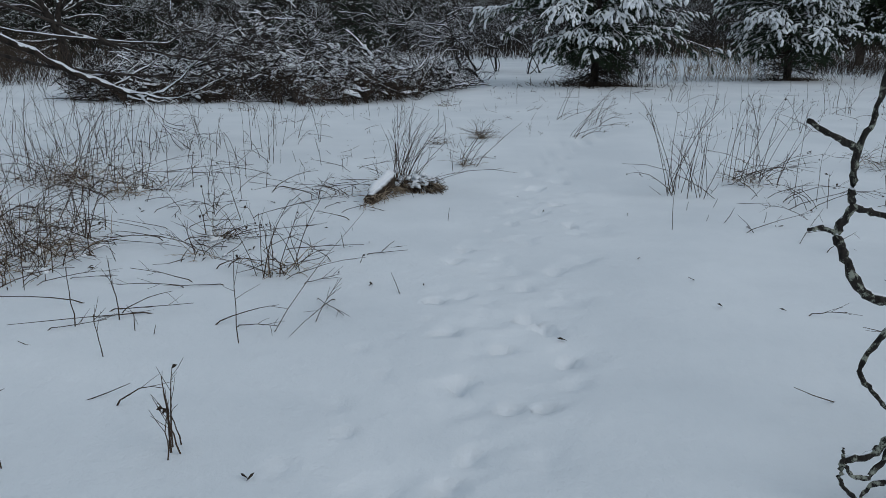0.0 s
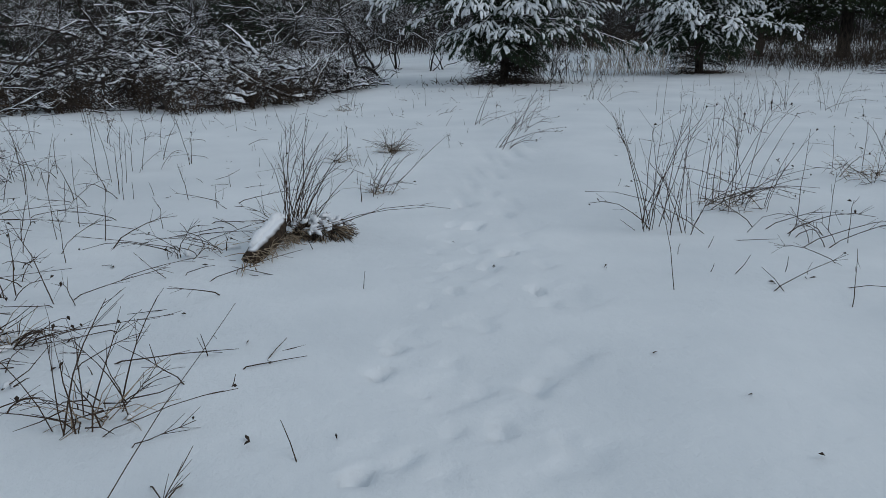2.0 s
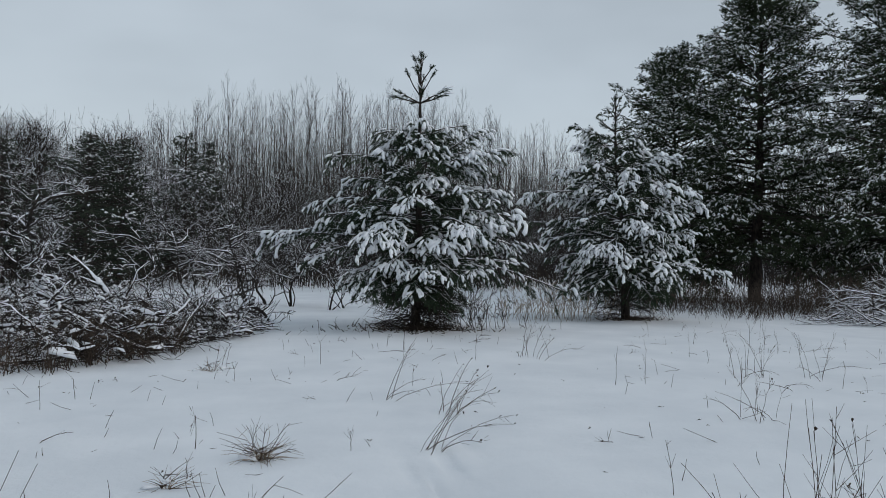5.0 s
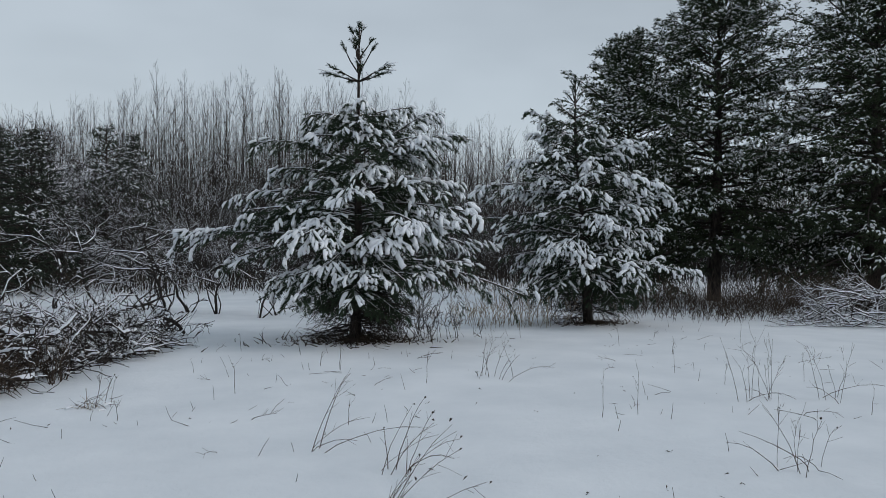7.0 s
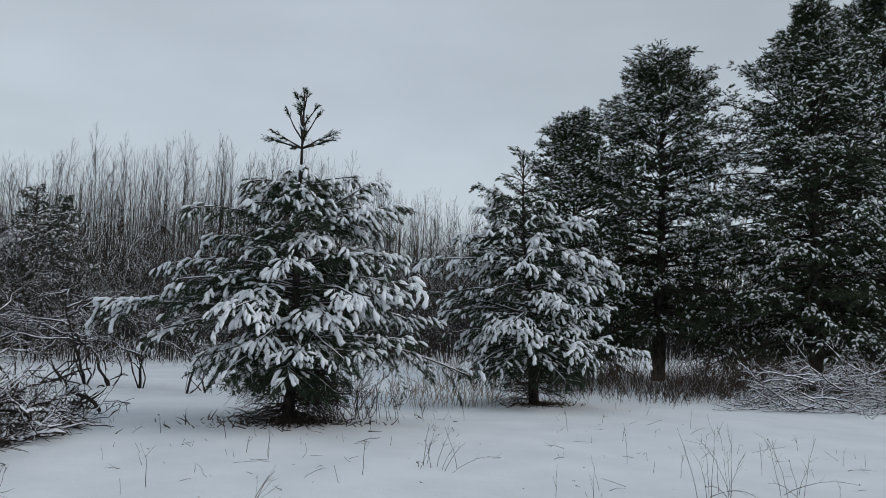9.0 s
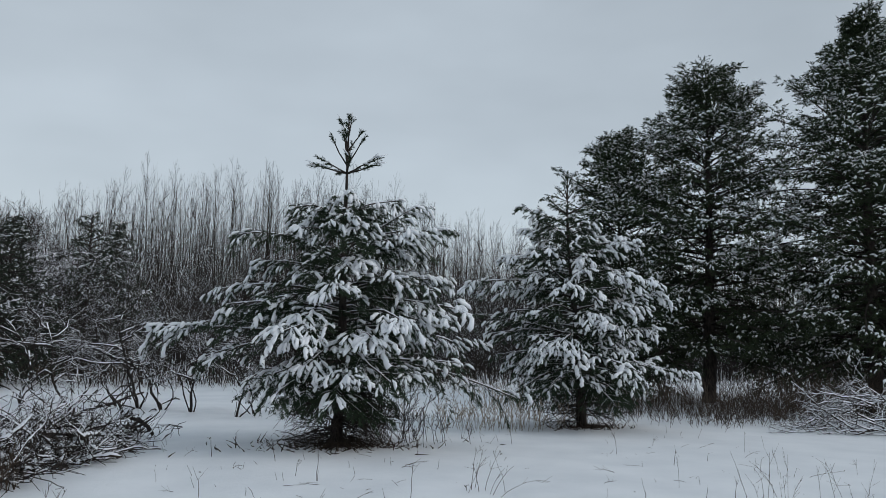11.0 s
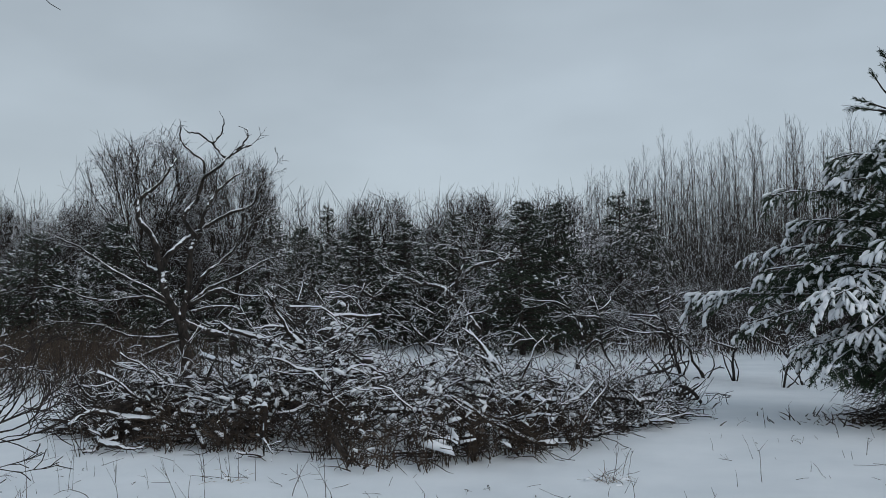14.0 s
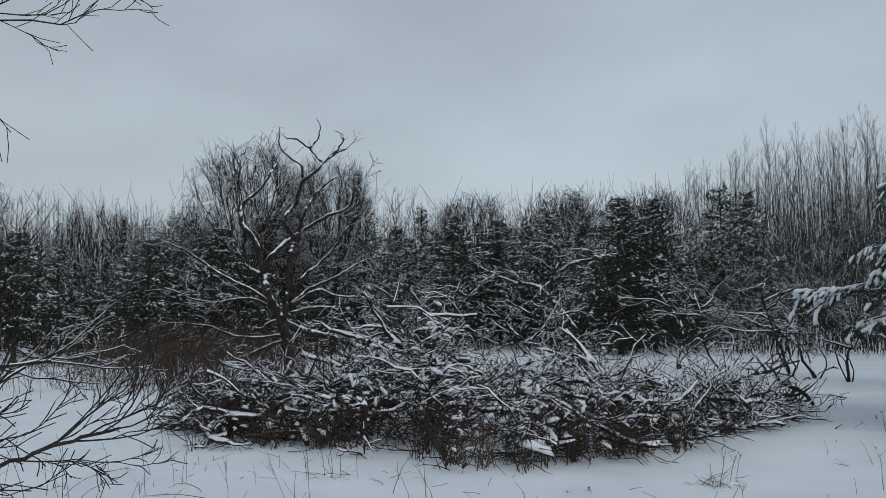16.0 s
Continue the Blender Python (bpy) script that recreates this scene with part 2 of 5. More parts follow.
def lump_template(seed, nu=6, nv=5):
    """A lumpy finger of snow: narrow where it starts, swelling to a blunt, sagging end."""
    rng = np.random.RandomState(seed)
    v = [[0, 0, 0.02]]
    sag = rng.uniform(0.05, 0.2)
    for i in range(1, nv):
        s = i / nv
        w = (0.45 + 0.75 * s) * (1 - s ** 6) ** 0.5 * rng.uniform(0.75, 1.25)
        off = rng.uniform(-0.05, 0.05)
        for j in range(nu):
            a = 2 * math.pi * j / nu
            z = math.sin(a)
            v.append([s + rng.uniform(-0.08, 0.08), off + math.cos(a) * w * 0.15 * rng.uniform(0.6, 1.4), z * w * (0.17 if z > 0 else 0.07) * rng.uniform(0.7, 1.35) + 0.04 - sag * s * s])
    v.append([1, 0, 0.02 - sag])
    q = [[1 + i * nu + j, 1 + i * nu + (j + 1) % nu, 1 + (i + 1) * nu + (j + 1) % nu, 1 + (i + 1) * nu + j] for i in range(nv - 2) for j in range(nu)]
    t = [[0, 1 + (j + 1) % nu, 1 + j] for j in range(nu)]
    e = 1 + (nv - 1) * nu
    t += [[e, e - nu + j, e - nu + (j + 1) % nu] for j in range(nu)]
    return np.array(v, float), np.array(q), np.array(t)


SPRAYS = [spray_template(20, s, 0.03) for s in range(4)]
SPRAYS_FAR = [spray_template(8, s + 20, 0.05) for s in range(3)]
SPRAYS_EDGE = [spray_template(5, s + 30, 0.075) for s in range(3)]
LUMPS = [lump_template(s) for s in range(8)]
LUMPS_FAR = [lump_template(s + 9, 4, 3) for s in range(3)]


def scatter(acc, template, p, d, size, flat=1.0):
    """Sets a template at points p along directions d."""
    p, d = np.asarray(p, float), unit(np.asarray(d, float))
    size = np.asarray(size, float)
    up = np.array([0, 0, 1.0]) + np.random.normal(0, 0.12, p.shape)
    y = unit(np.cross(up, d))
    z = np.cross(d, y)
    tv = template[0]
    v = p[:, None] + size[:, None, None] * (tv[None, :, 0:1] * d[:, None] + tv[None, :, 1:2] * y[:, None] * flat + tv[None, :, 2:3] * z[:, None] * flat)
    off = (np.arange(len(p)) * len(tv))[:, None, None]
    if len(template) == 3:
        acc.add(v.reshape(-1, 3), (template[1][None] + off).reshape(-1, 4), (template[2][None] + off).reshape(-1, 3))
    else:
        acc.add(v.reshape(-1, 3), None, (template[1][None] + off).reshape(-1, 3))


def dress(needles, snow, pts, dirs, size, snow_share, sprays, lumps, fat=1.0, outer=None):
    """Needle sprays at the points and snow on a share of them."""
    pts, dirs = np.array(pts), np.array(dirs)
    size = size * np.random.uniform(0.75, 1.25, len(pts))
    pick = np.random.randint(0, len(sprays), len(pts))
    for i, tp in enumerate(sprays):
        k = pick == i
        if k.any():
            scatter(needles, tp, pts[k], dirs[k], size[k])
    patch = np.array([noise.noise(Vector(q) * 1.6) for q in pts + 31.7])
    has = np.random.random(len(pts)) < snow_share * (1 + 1.5 * patch) * (1 if outer is None else np.asarray(outer) ** 1.4)
    pick = np.random.randint(0, len(lumps), len(pts))
    for i, tp in enumerate(lumps):
        k = has & (pick == i)
        if k.any():
            scatter(snow, tp, pts[k] + np.array([0, 0, 0.03]), dirs[k], size[k] * np.random.uniform(0.7, 1.3, k.sum()) * (0.5 if lumps is LUMPS_FAR else 1), fat * random.uniform(0.8, 1.2))


def radius_at(profile, z):
    return float(np.interp(z, [a for a, _ in profile], [b for _, b in profile]))


def pine_bough(wood, needles, snow, base, az, reach, rise, droop, thick, spray, snow_share, sprays, lumps, step, fat=1.0, snow_wood=0.02, lowest=0.3, bare=0.7, hang=0.45):
    """One bough: limb, side shoots and their sprays, hanging towards the tips."""
    d = np.array([math.cos(az) * math.cos(rise), math.sin(az) * math.cos(rise), math.sin(rise)])
    limb = bend(base, d, reach, 6, 0.07, (0, 0, -droop))
    tube(wood, limb, thick, thick * 0.3, 5, snow_wood)
    pts, dirs, outer = [], [], []
    s = 0.2
    side = 1

    def tuft(p, way, rim, fan):
        fl = unit(np.array([-way[1], way[0], 0.0]))
        for a in fan:
            pts.append(p + np.random.normal(0, spray * 0.12, 3))
            outer.append(rim)
            dirs.append(unit(way * 0.9 + fl * (a + random.uniform(-0.25, 0.25)) + np.array([0, 0, random.uniform(-0.5, 0.5) - hang * (0.25 + rim)])))

    while s < 1.0:
        q, t = along(limb, s)
        flat = unit(np.array([-t[1], t[0], 0.0])) * side
        ln = reach * (0.14 + 0.3 * (1 - s)) * random.uniform(0.6, 1.2) + spray * 0.4
        dd = unit(t * 0.8 + flat * random.uniform(0.45, 0.95) + np.array([0, 0, random.uniform(-0.4, 0.4)]))
        shoot = bend(q, dd, ln, 3, 0.1, (0, 0, -droop * 0.9))
        if snow_wood > 0.016:
            tube(wood, shoot, thick * 0.3, thick * 0.13, 3)
        m = max(1, int(ln / (spray * 0.6)))
        for i in range(m + 1):
            w, wt = along(shoot, min(1.0, (i + 0.55) / (m + 0.55)))
            rim = min(1.0, max(0.0, 1.35 * (s - 0.28)) + 0.5 * (i / (m + 1)))
            tuft(w, wt, rim, (-0.8, 0.8) if i < m else (-0.6, 0.0, 0.6))
        side = -side
        s += step * random.uniform(0.7, 1.3)
    q, t = along(limb, 1.0)
    tuft(q - t * 0.05, t, 1.0, (-0.9, -0.4, 0.0, 0.4, 0.9))
    keep = [k for k in range(len(pts)) if pts[k][2] > lowest]
    if keep:
        outer = [outer[k] * min(1.0, max(0.0, (pts[k][2] - bare) * 2.2)) for k in keep]
        dress(needles, snow, [pts[k] for k in keep], [dirs[k] for k in keep], spray, snow_share, sprays, lumps, fat, outer)


def top_candle(wood, needles, snow, z0, z1, spray, arms, sprays, lumps, lean=(0, 0), split=None):
    """The bare leader with its ring of upturned shoots, tufted at the tips."""
    lead = np.array([[lean[0] * s, lean[1] * s, z0 + (z1 - z0) * s] for s in np.linspace(0, 1, 5)])
    tube(wood, lead, 0.028, 0.012, 5)
    pts, dirs = [lead[-1] - np.array([0, 0, 0.05])], [np.array([0, 0, 1.0])]
    for s in (0.86, 0.9, 0.94, 0.98):
        pts += [along(lead, s)[0]] * 2
        dirs += [np.random.normal(0, 0.35, 3) + np.array([0, 0, 1.0]) for _ in range(2)]
    for ring, (h, ln, out, cnt) in enumerate(arms):
        p, _ = along(lead, h)
        for i in range(cnt):
            a = 2 * math.pi * (i + random.uniform(-0.2, 0.2)) / cnt + ring
            d = unit(np.array([math.cos(a) * out, math.sin(a) * out, 1.0]))
            arm = bend(p, d, ln * random.uniform(0.75, 1.2), 4, 0.06, (0, 0, 0.12))
            tube(wood, arm, 0.016, 0.008, 4)
            for s in (0.55, 0.7, 0.85, 1.0) if out > 1.2 else (0.8, 0.9, 1.0):
                q, t = along(arm, s)
                for k in range(3 if out > 1.2 else 2):
                    pts.append(q)
                    dirs.append(t + np.random.normal(0, 0.3, 3))
    dress(needles, snow, pts, dirs, spray, 0.22, sprays, lumps, 0.6)


def whorls(profile, first, last, gap, per, vary=(0.6, 1.15)):
    """Starting heights, bearings and reaches of the boughs of a pine."""
    z, turn, out = first, random.random() * 6, []
    while z < last:
        for i in range(per):
            az = turn + 2 * math.pi * (i + random.uniform(-0.25, 0.25)) / per
            zz = z + random.uniform(-0.45, 0.45) * gap
            out.append((zz, az, radius_at(profile, zz) * random.uniform(*vary)))
        turn += 1.1
        z += gap * random.uniform(0.85, 1.15)
    return out


def loose_boughs(profile, first, last, gap, per, vary=(0.55, 1.15)):
    """Boughs set at all heights, for old pines whose whorls no longer show."""
    out = []
    count = int((last - first) / gap * per)
    for i in range(count):
        z = first + (last - first) * (i + random.random()) / count
        out.append((z, i * 2.4 + random.uniform(-0.5, 0.5), radius_at(profile, z) * random.uniform(*vary)))
    return out


def young_pine(name, x, y, height, profile, first, gap, per, spray, snow_share, label, arms, candle, seed, lean=(0, 0), extra=(), skirt=40):
    """A pine near enough to tell its boughs apart: each bough carries its needles and its snow."""
    random.seed(seed), np.random.seed(seed)
    tree = thing(name, x, y, -0.05, 0, label, "tree", "young pines")
    wood = Acc()
    trunk = np.array([[lean[0] * s + 0.03 * math.sin(5 * s), lean[1] * s, s * candle] for s in np.linspace(0, 1, 9)])
    tube(wood, trunk, 0.115, 0.03, 9, 0, 0.06)
    part("trunk", wood, M_BARKBARE, tree)
    boughs = []
    for z, az, reach in whorls(profile, first, candle - 0.1, gap, per, (0.5, 0.9)):
        boughs.append((z, az, reach, -2 + 46 * z / height, 0.36 + 0.25 * (1 - z / height)))
    for z, az, reach, rise, droop in extra:
        boughs.append((z, radians(az), reach, rise, droop))
    for i in range(4):          # dark lower boughs, sheltered from the snow
        boughs.append((random.uniform(0.45, 0.95), i * 2.4 + random.uniform(-0.3, 0.3), radius_at(profile, 0.5) * random.uniform(0.75, 1.15), random.uniform(-4, 8), 0.2))
    for z, az, reach, rise, droop in boughs:
        w, n, s = Acc(), Acc(), Acc()
        base, _ = along(trunk, min(0.999, z / candle))
        f = z / height
        pine_bough(w, n, s, base, az, reach, radians(rise), droop, 0.016 + 0.012 * (1 - f), spray * random.uniform(0.85, 1.15), snow_share * random.choice((0.35, 0.9, 1.2, 1.4)) * (0.0 if z < first - 0.09 else 0.55 if z < first + 0.2 else 1), SPRAYS, LUMPS, 0.085 if reach > 1.2 else 0.13, 1.05, 0.02, 0.5)
        b = part("bough", w, M_BARK, tree)
        tagged(part("needles", n, M_NEEDLE, b, "", False), kind="stuff")
        if s.n:
            tagged(part("snow_load", s, M_SNOWLOAD, b), kind="stuff")
    w, n, s = Acc(), Acc(), Acc()
    top_candle(w, n, s, 0, height - candle, spray * 0.85, arms, SPRAYS, LUMPS)
    top, _ = along(trunk, 1.0)
    for acc in (w, n, s):
        acc.v = [v + top for v in acc.v]
    b = part("leader", w, M_BARKBARE, tree, "bare upright leader with tufted shoots")
    tagged(part("needles", n, M_NEEDLE, b, "", False), kind="stuff")
    if s.n:
        tagged(part("snow_load", s, M_SNOWLOAD, b), kind="stuff")
    d = Acc()
    for i in range(skirt):
        a = random.uniform(0, 6.28)
        p, _ = along(trunk, random.uniform(0.03, first * 1.1 / candle))
        fork(d, p, (math.cos(a), math.sin(a), random.uniform(-0.25, 0.15)), random.uniform(0.45, 1.15), 0.013, 1, 0.6, 0.16, (6, 8), 0.0, (0, 0, -0.25), 0.6, 0.003, 0.2, 0.02)
    if skirt:
        tagged(part("dead_brush", d, M_BARKBARE, tree, "tangle of dead dark lower twigs"), kind="stuff")
    return tree


def tall_pine(name, x, y, height, profile, first, gap, per, spray, snow_share, label, seed, group, girth=0.2, step=0.12, far=False, fat=0.8, rz=0):
    """A pine seen from further off: trunk with limbs, crown of sprays, snow."""
    random.seed(seed), np.random.seed(seed)
    tree = thing(name, x, y, -0.1, rz, label, "tree", group)
    w, n, s = Acc(), Acc(), Acc()
    trunk = np.array([[0.06 * math.sin(4 * k + seed), 0.05 * math.cos(3 * k), k * height * 0.97] for k in np.linspace(0, 1, 9)])
    tube(w, trunk, girth, 0.025, 8, 0, 0.05)
    for z, az, reach in loose_boughs(profile, first, height * 0.97, gap, per, (0.5, 1.2)):
        base, _ = along(trunk, min(0.999, z / (height * 0.97)))
        f = z / height
        pine_bough(w, n, s, base, az, max(0.12 if far else 0.45, reach), radians(-2 + (40 if far else 55) * f ** 1.5 + random.uniform(-9, 9)), 0.3 * (1 - f) + 0.12, 0.02 + girth * 0.12 * (1 - f), spray * random.uniform(0.8, 1.1) * (1 - 0.45 * f * f * far), snow_share * random.choice((0.1, 0.4, 1.0, 1.8)) * (0.5 + 0.5 * min(1, 2 * f)), SPRAYS_EDGE if far else SPRAYS_FAR, LUMPS_FAR, step, fat, 0.015, 0.3, 0.7, 0.15)
    pts, dirs = [], []
    for i in range(7):
        a = i * 0.9
        pts.append(trunk[-1] + np.array([0, 0, -0.1 * i - 0.2 * far]))
        dirs.append((math.cos(a) * (0.15 + 0.1 * i), math.sin(a) * (0.15 + 0.1 * i), 1))
    if not far:
        for k in range(170):          # upright candles round the upper crown
            z = height * random.uniform(0.35, 0.99)
            a, r = random.uniform(0, 6.28), radius_at(profile, z) * random.uniform(0.7, 1.0)
            for q in range(3):
                pts.append(np.array([math.cos(a) * r, math.sin(a) * r, z + 0.14 * q]))
                dirs.append((math.cos(a) * 0.35 + random.gauss(0, 0.2), math.sin(a) * 0.35 + random.gauss(0, 0.2), 1))
    dress(n, s, pts, dirs, spray, snow_share * 0.5, SPRAYS_FAR, LUMPS_FAR, fat)
    part("trunk", w, M_BARKBARE, tree)
    tagged(part("crown", n, M_NEEDLETALL if not far else M_NEEDLEFAR, tree, "dark green needles", False), kind="stuff")
    if s.n:
        tagged(part("snow_load", s, M_SNOWLOAD, tree), kind="stuff")
    return tree


def bare_tree(name, x, y, height, label, seed, group, style="poplar", mat=None, snow=0.0, rz=0):
    """A leafless tree: a slim upright one, a spreading one or a crooked small one."""
    random.seed(seed), np.random.seed(seed)
    tree = thing(name, x, y, -0.1, rz, label, "tree", group)
    m = mat or M_TWIG
    w = Acc()
    if style == "poplar":
        tw = Acc()
        trunk = bend((0, 0, 0), (0, 0, 1), height * 0.93, 7, 0.012, (0, 0, 0.3))
        tube(w, trunk, height * 0.0038, 0.005, 4)
        for i in range(30):
            s = 0.16 + 0.82 * (i / 30)
            p, t = along(trunk, s)
            a = i * 2.4
            out = random.uniform(0.45, 0.95) - 0.35 * s
            fork(tw, p, (math.cos(a) * out, math.sin(a) * out, 1), height * 0.2 * (1.3 - s), 0.012 * (1.25 - s), 1, 0.45, 0.05, (4, 6), 0, (0, 0, 0.3), 0.55, 0.0045, 0.2)
        part("trunk", w, m, tree)
        tagged(part("crown", tw, m, tree, "fine bare twigs"), kind="stuff")
        return tree
    if style == "oak":
        trunk = bend((0, 0, 0), (0.05, 0, 1), height * 0.3, 5, 0.05)
        tube(w, trunk, height * 0.02, height * 0.014, 8, 0, 0.08)
        limbs = [(0.5 + 0.5 * i / 10, i * 2.4 + random.uniform(-0.3, 0.3), random.uniform(0.7, 2.4) if i > 1 else 0.4, height * random.uniform(0.4, 0.52), height * 0.0075, 3, 0.6, 0.1, (4, 5), 0.58) for i in range(10)]
    else:
        trunk = bend((0, 0, 0), (random.uniform(-0.35, 0.35), random.uniform(-0.2, 0.2), 1), height * 0.8, 9, 0.3, (0, 0, 1.5))
        tube(w, trunk, height * 0.0105, height * 0.005, 7, 0, 0.14)
        for k in range(3):
            a = 2.1 * k + random.uniform(-0.4, 0.4)
            tube(w, bend((0, 0, 0), (0.7 * math.cos(a), 0.7 * math.sin(a), 1), height * random.uniform(0.35, 0.6), 8, 0.32, (0, 0, 0.8)), height * 0.007, height * 0.0025, 5, 0.02, 0.14)
        limbs = [(0.4 + 0.6 * i / 7, i * 2.4 + random.uniform(-0.4, 0.4), random.uniform(0.35, 1.2), height * random.uniform(0.28, 0.48), height * 0.0085, 2, 0.75, 0.28, (4, 6), 0.6) for i in range(7)]
    part("trunk", w, m, tree)
    for s, a, up, ln, r, depth, spread, wob, kids, shrink in limbs:
        tw = Acc()
        p, t = along(trunk, s)
        fork(tw, p, (math.cos(a), math.sin(a), up), ln, r, depth, spread, wob, kids, snow, (0, 0, 0.14), shrink, 0.0055 if style == "oak" else 0.005)
        part("limb", tw, m, tree)
    return tree


def stalk_parts(parent, specs, mat, seed_share, name="stalk"):
    """Single dry stems under one plant; some bend over, some carry a seed head."""
    for (dx, dy, lx, ly, h, kink) in specs:
        a = Acc()
        n = 5
        pts = []
        for i in range(n + 1):
            s = i / n
            z = h * (s - kink * max(0, s - 0.5) ** 2 * 2.4) - 0.03 * (i == 0)
            pts.append((dx + lx * (s * s * 0.25 + 0.75 * s) + random.uniform(-0.006, 0.006), dy + ly * (s * s * 0.25 + 0.75 * s) + random.uniform(-0.006, 0.006), max(z, -0.03 if i == 0 else 0.012)))
        tube(a, pts, random.uniform(0.0024, 0.0042), 0.0014, 4)
        for i in range(random.randint(1, 5)):
            p, t = along(np.array(pts), random.uniform(0.45, 0.95))
            d = unit(t + np.random.normal(0, 0.45, 3))
            tube(a, bend(p, d, max(0.1, h * random.uniform(0.12, 0.38)), 2, 0.08), 0.0015, 0.0009, 3)
        st = part(name, a, mat, parent)
        if random.random() < seed_share:
            b = Acc()
            p = np.array(pts[-1])
            for k in range(1):
                scatter(b, LUMPS_FAR[k % 3], [p + np.random.normal(0, 0.008, 3)], [np.random.normal(0, 0.5, 3) + np.array([0, 0, 0.6])], [random.uniform(0.018, 0.034)], 1.9)
            part("seed_head", b, M_SEED, st)


def weed_clump(x, y, count, height, spread, label, lean=(0, 0), mat=None, seed_share=0.3, straw=0, group="dead weed clumps", name="weed_clump", flat=0.25, ground=0.0):
    ob = thing(name, x, y, gz(x, y), 0, label, "weeds", group)
    specs = []
    for i in range(count):
        a, r = random.uniform(0, 6.28), spread * math.sqrt(random.random())
        h = height * random.uniform(0.45, 1.1)
        fall = random.random() < flat
        ld = random.uniform(0.5, 1.2) if fall else random.uniform(0.0, 0.55)
        b = random.uniform(0, 6.28)
        specs.append((r * math.cos(a), r * math.sin(a), (math.cos(b) * ld + lean[0]) * h, (math.sin(b) * ld + lean[1]) * h, h * (0.45 if fall else 1), random.uniform(0.2, 0.9) if fall else random.uniform(0, 0.25)))
    stalk_parts(ob, specs, mat or M_STALK, seed_share)
    if straw:
        g = Acc()
        for i in range(straw):
            a, r = random.uniform(0, 6.28), spread * 0.75 * random.random()
            p = (r * math.cos(a), r * math.sin(a), -0.02)
            b = random.uniform(0, 6.28)
            o = random.uniform(0.3, 1.6)
            blade = bend(p, (math.cos(b) * o, math.sin(b) * o, 1), random.uniform(0.1, 0.38), 3, 0.12, (0, 0, -0.9))
            blade[:, 2] = np.maximum(blade[:, 2], -0.02)
            tube(g, blade, 0.003, 0.001, 3)
        tagged(part("grass", g, M_STRAW, ob, "bleached matted grass"), kind="stuff")
        m, c = Acc(), Acc()
        for i in range(straw // 2):
            a, r = random.uniform(0, 6.28), spread * 0.9 * math.sqrt(random.random())
            q = (r * math.cos(a), r * math.sin(a), random.uniform(0.0, 0.09))
            b = random.uniform(0, 6.28)
            tube(m, bend(q, (math.cos(b), math.sin(b), random.uniform(-0.2, 0.5)), random.uniform(0.08, 0.3), 2, 0.25), 0.0035, 0.0012, 3)
        tagged(part("thatch", m, M_STALK, ob, "dark broken stems matted at the foot"), kind="stuff")
        for i in range(3 + straw // 14):
            a, r = random.uniform(0, 6.28), spread * math.sqrt(random.random())
            scatter(c, LUMPS[i % 8], [(r * math.cos(a), r * math.sin(a), random.uniform(0.0, 0.07))], [(random.uniform(-1, 1), random.uniform(-1, 1), 0.05)], [random.uniform(0.05, 0.14)], random.uniform(0.8, 1.5))
        tagged(part("snow_load", c, M_SNOWLOAD, ob, "lumps of snow lying on the mat"), kind="stuff")
    return ob


def lone_stalk(x, y, lx, ly, h, kink=0.0, name="dead_stalk", label="thin dead brown stem standing in the snow", seed=0.0):
    ob = thing(name, x, y, gz(x, y), 0, label, "weed stalk", "lone stalks")
    stalk_parts(ob, [(0, 0, lx, ly, h, kink)], M_STALK, seed)
    return ob


# ---- ground: one sheet of snow to the horizon ----
def ease_axis(lo, hi, fine_lo, fine_hi, step):
    xs = list(np.arange(fine_lo, fine_hi + step / 2, step))
    s, v = step, fine_hi
    while v < hi:
        s = min(s * 1.11, 60)
        v += s
        xs.append(v)
    s, v = step, fine_lo
    while v > lo:
        s = min(s * 1.11, 60)
        v -= s
        xs.insert(0, v)
    return np.array(xs)


TRAIL = [(0.05, 2.2), (0.30, 2.9), (0.36, 3.5), (0.58, 4.4), (0.80, 5.4), (0.95, 6.3), (1.0, 7.3), (1.15, 8.6), (1.7, 10.4), (3.0, 13.2), (5.2, 16.4)]
SIDE_TRAIL = [(-0.5, 2.4), (-0.36, 2.95), (-0.3, 3.65), (0.12, 3.85), (0.3, 4.7), (0.45, 5.8), (0.62, 7.0)]


STEPS = [(0.11, 2.53), (0.02, 2.32), (0.42, 2.87), (0.28, 2.87), (0.29, 3.46), (0.59, 3.34), (0.45, 3.88), (0.53, 3.75), (0.49, 4.39), (0.71, 4.72), (0.81, 6.3), (0.98, 6.57), (1.0, 5.88), (0.07, 4.93), (0.15, 5.17), (-0.04, 4.15), (0.02, 3.65), (0.08, 3.1)]


def smooth_noise(x, y, scale, seed):
    out = np.zeros_like(x)
    rng = np.random.RandomState(seed)
    for k in range(7):
        a = rng.uniform(0, 6.28)
        f = scale * rng.uniform(0.6, 1.7)
        out += np.sin((x * math.cos(a) + y * math.sin(a)) * f + rng.uniform(0, 6.28))
    return out / 7


def ground_height(x, y):
    near = np.exp(-((x - 0.5) ** 2 + (y - 5) ** 2) / 400)
    h = 0.07 * smooth_noise(x, y, 0.55, 3) * (0.4 + 0.6 * near) + 0.03 * smooth_noise(x, y, 2.6, 4) * near + 0.012 * smooth_noise(x, y, 8.0, 5) * near
    return h


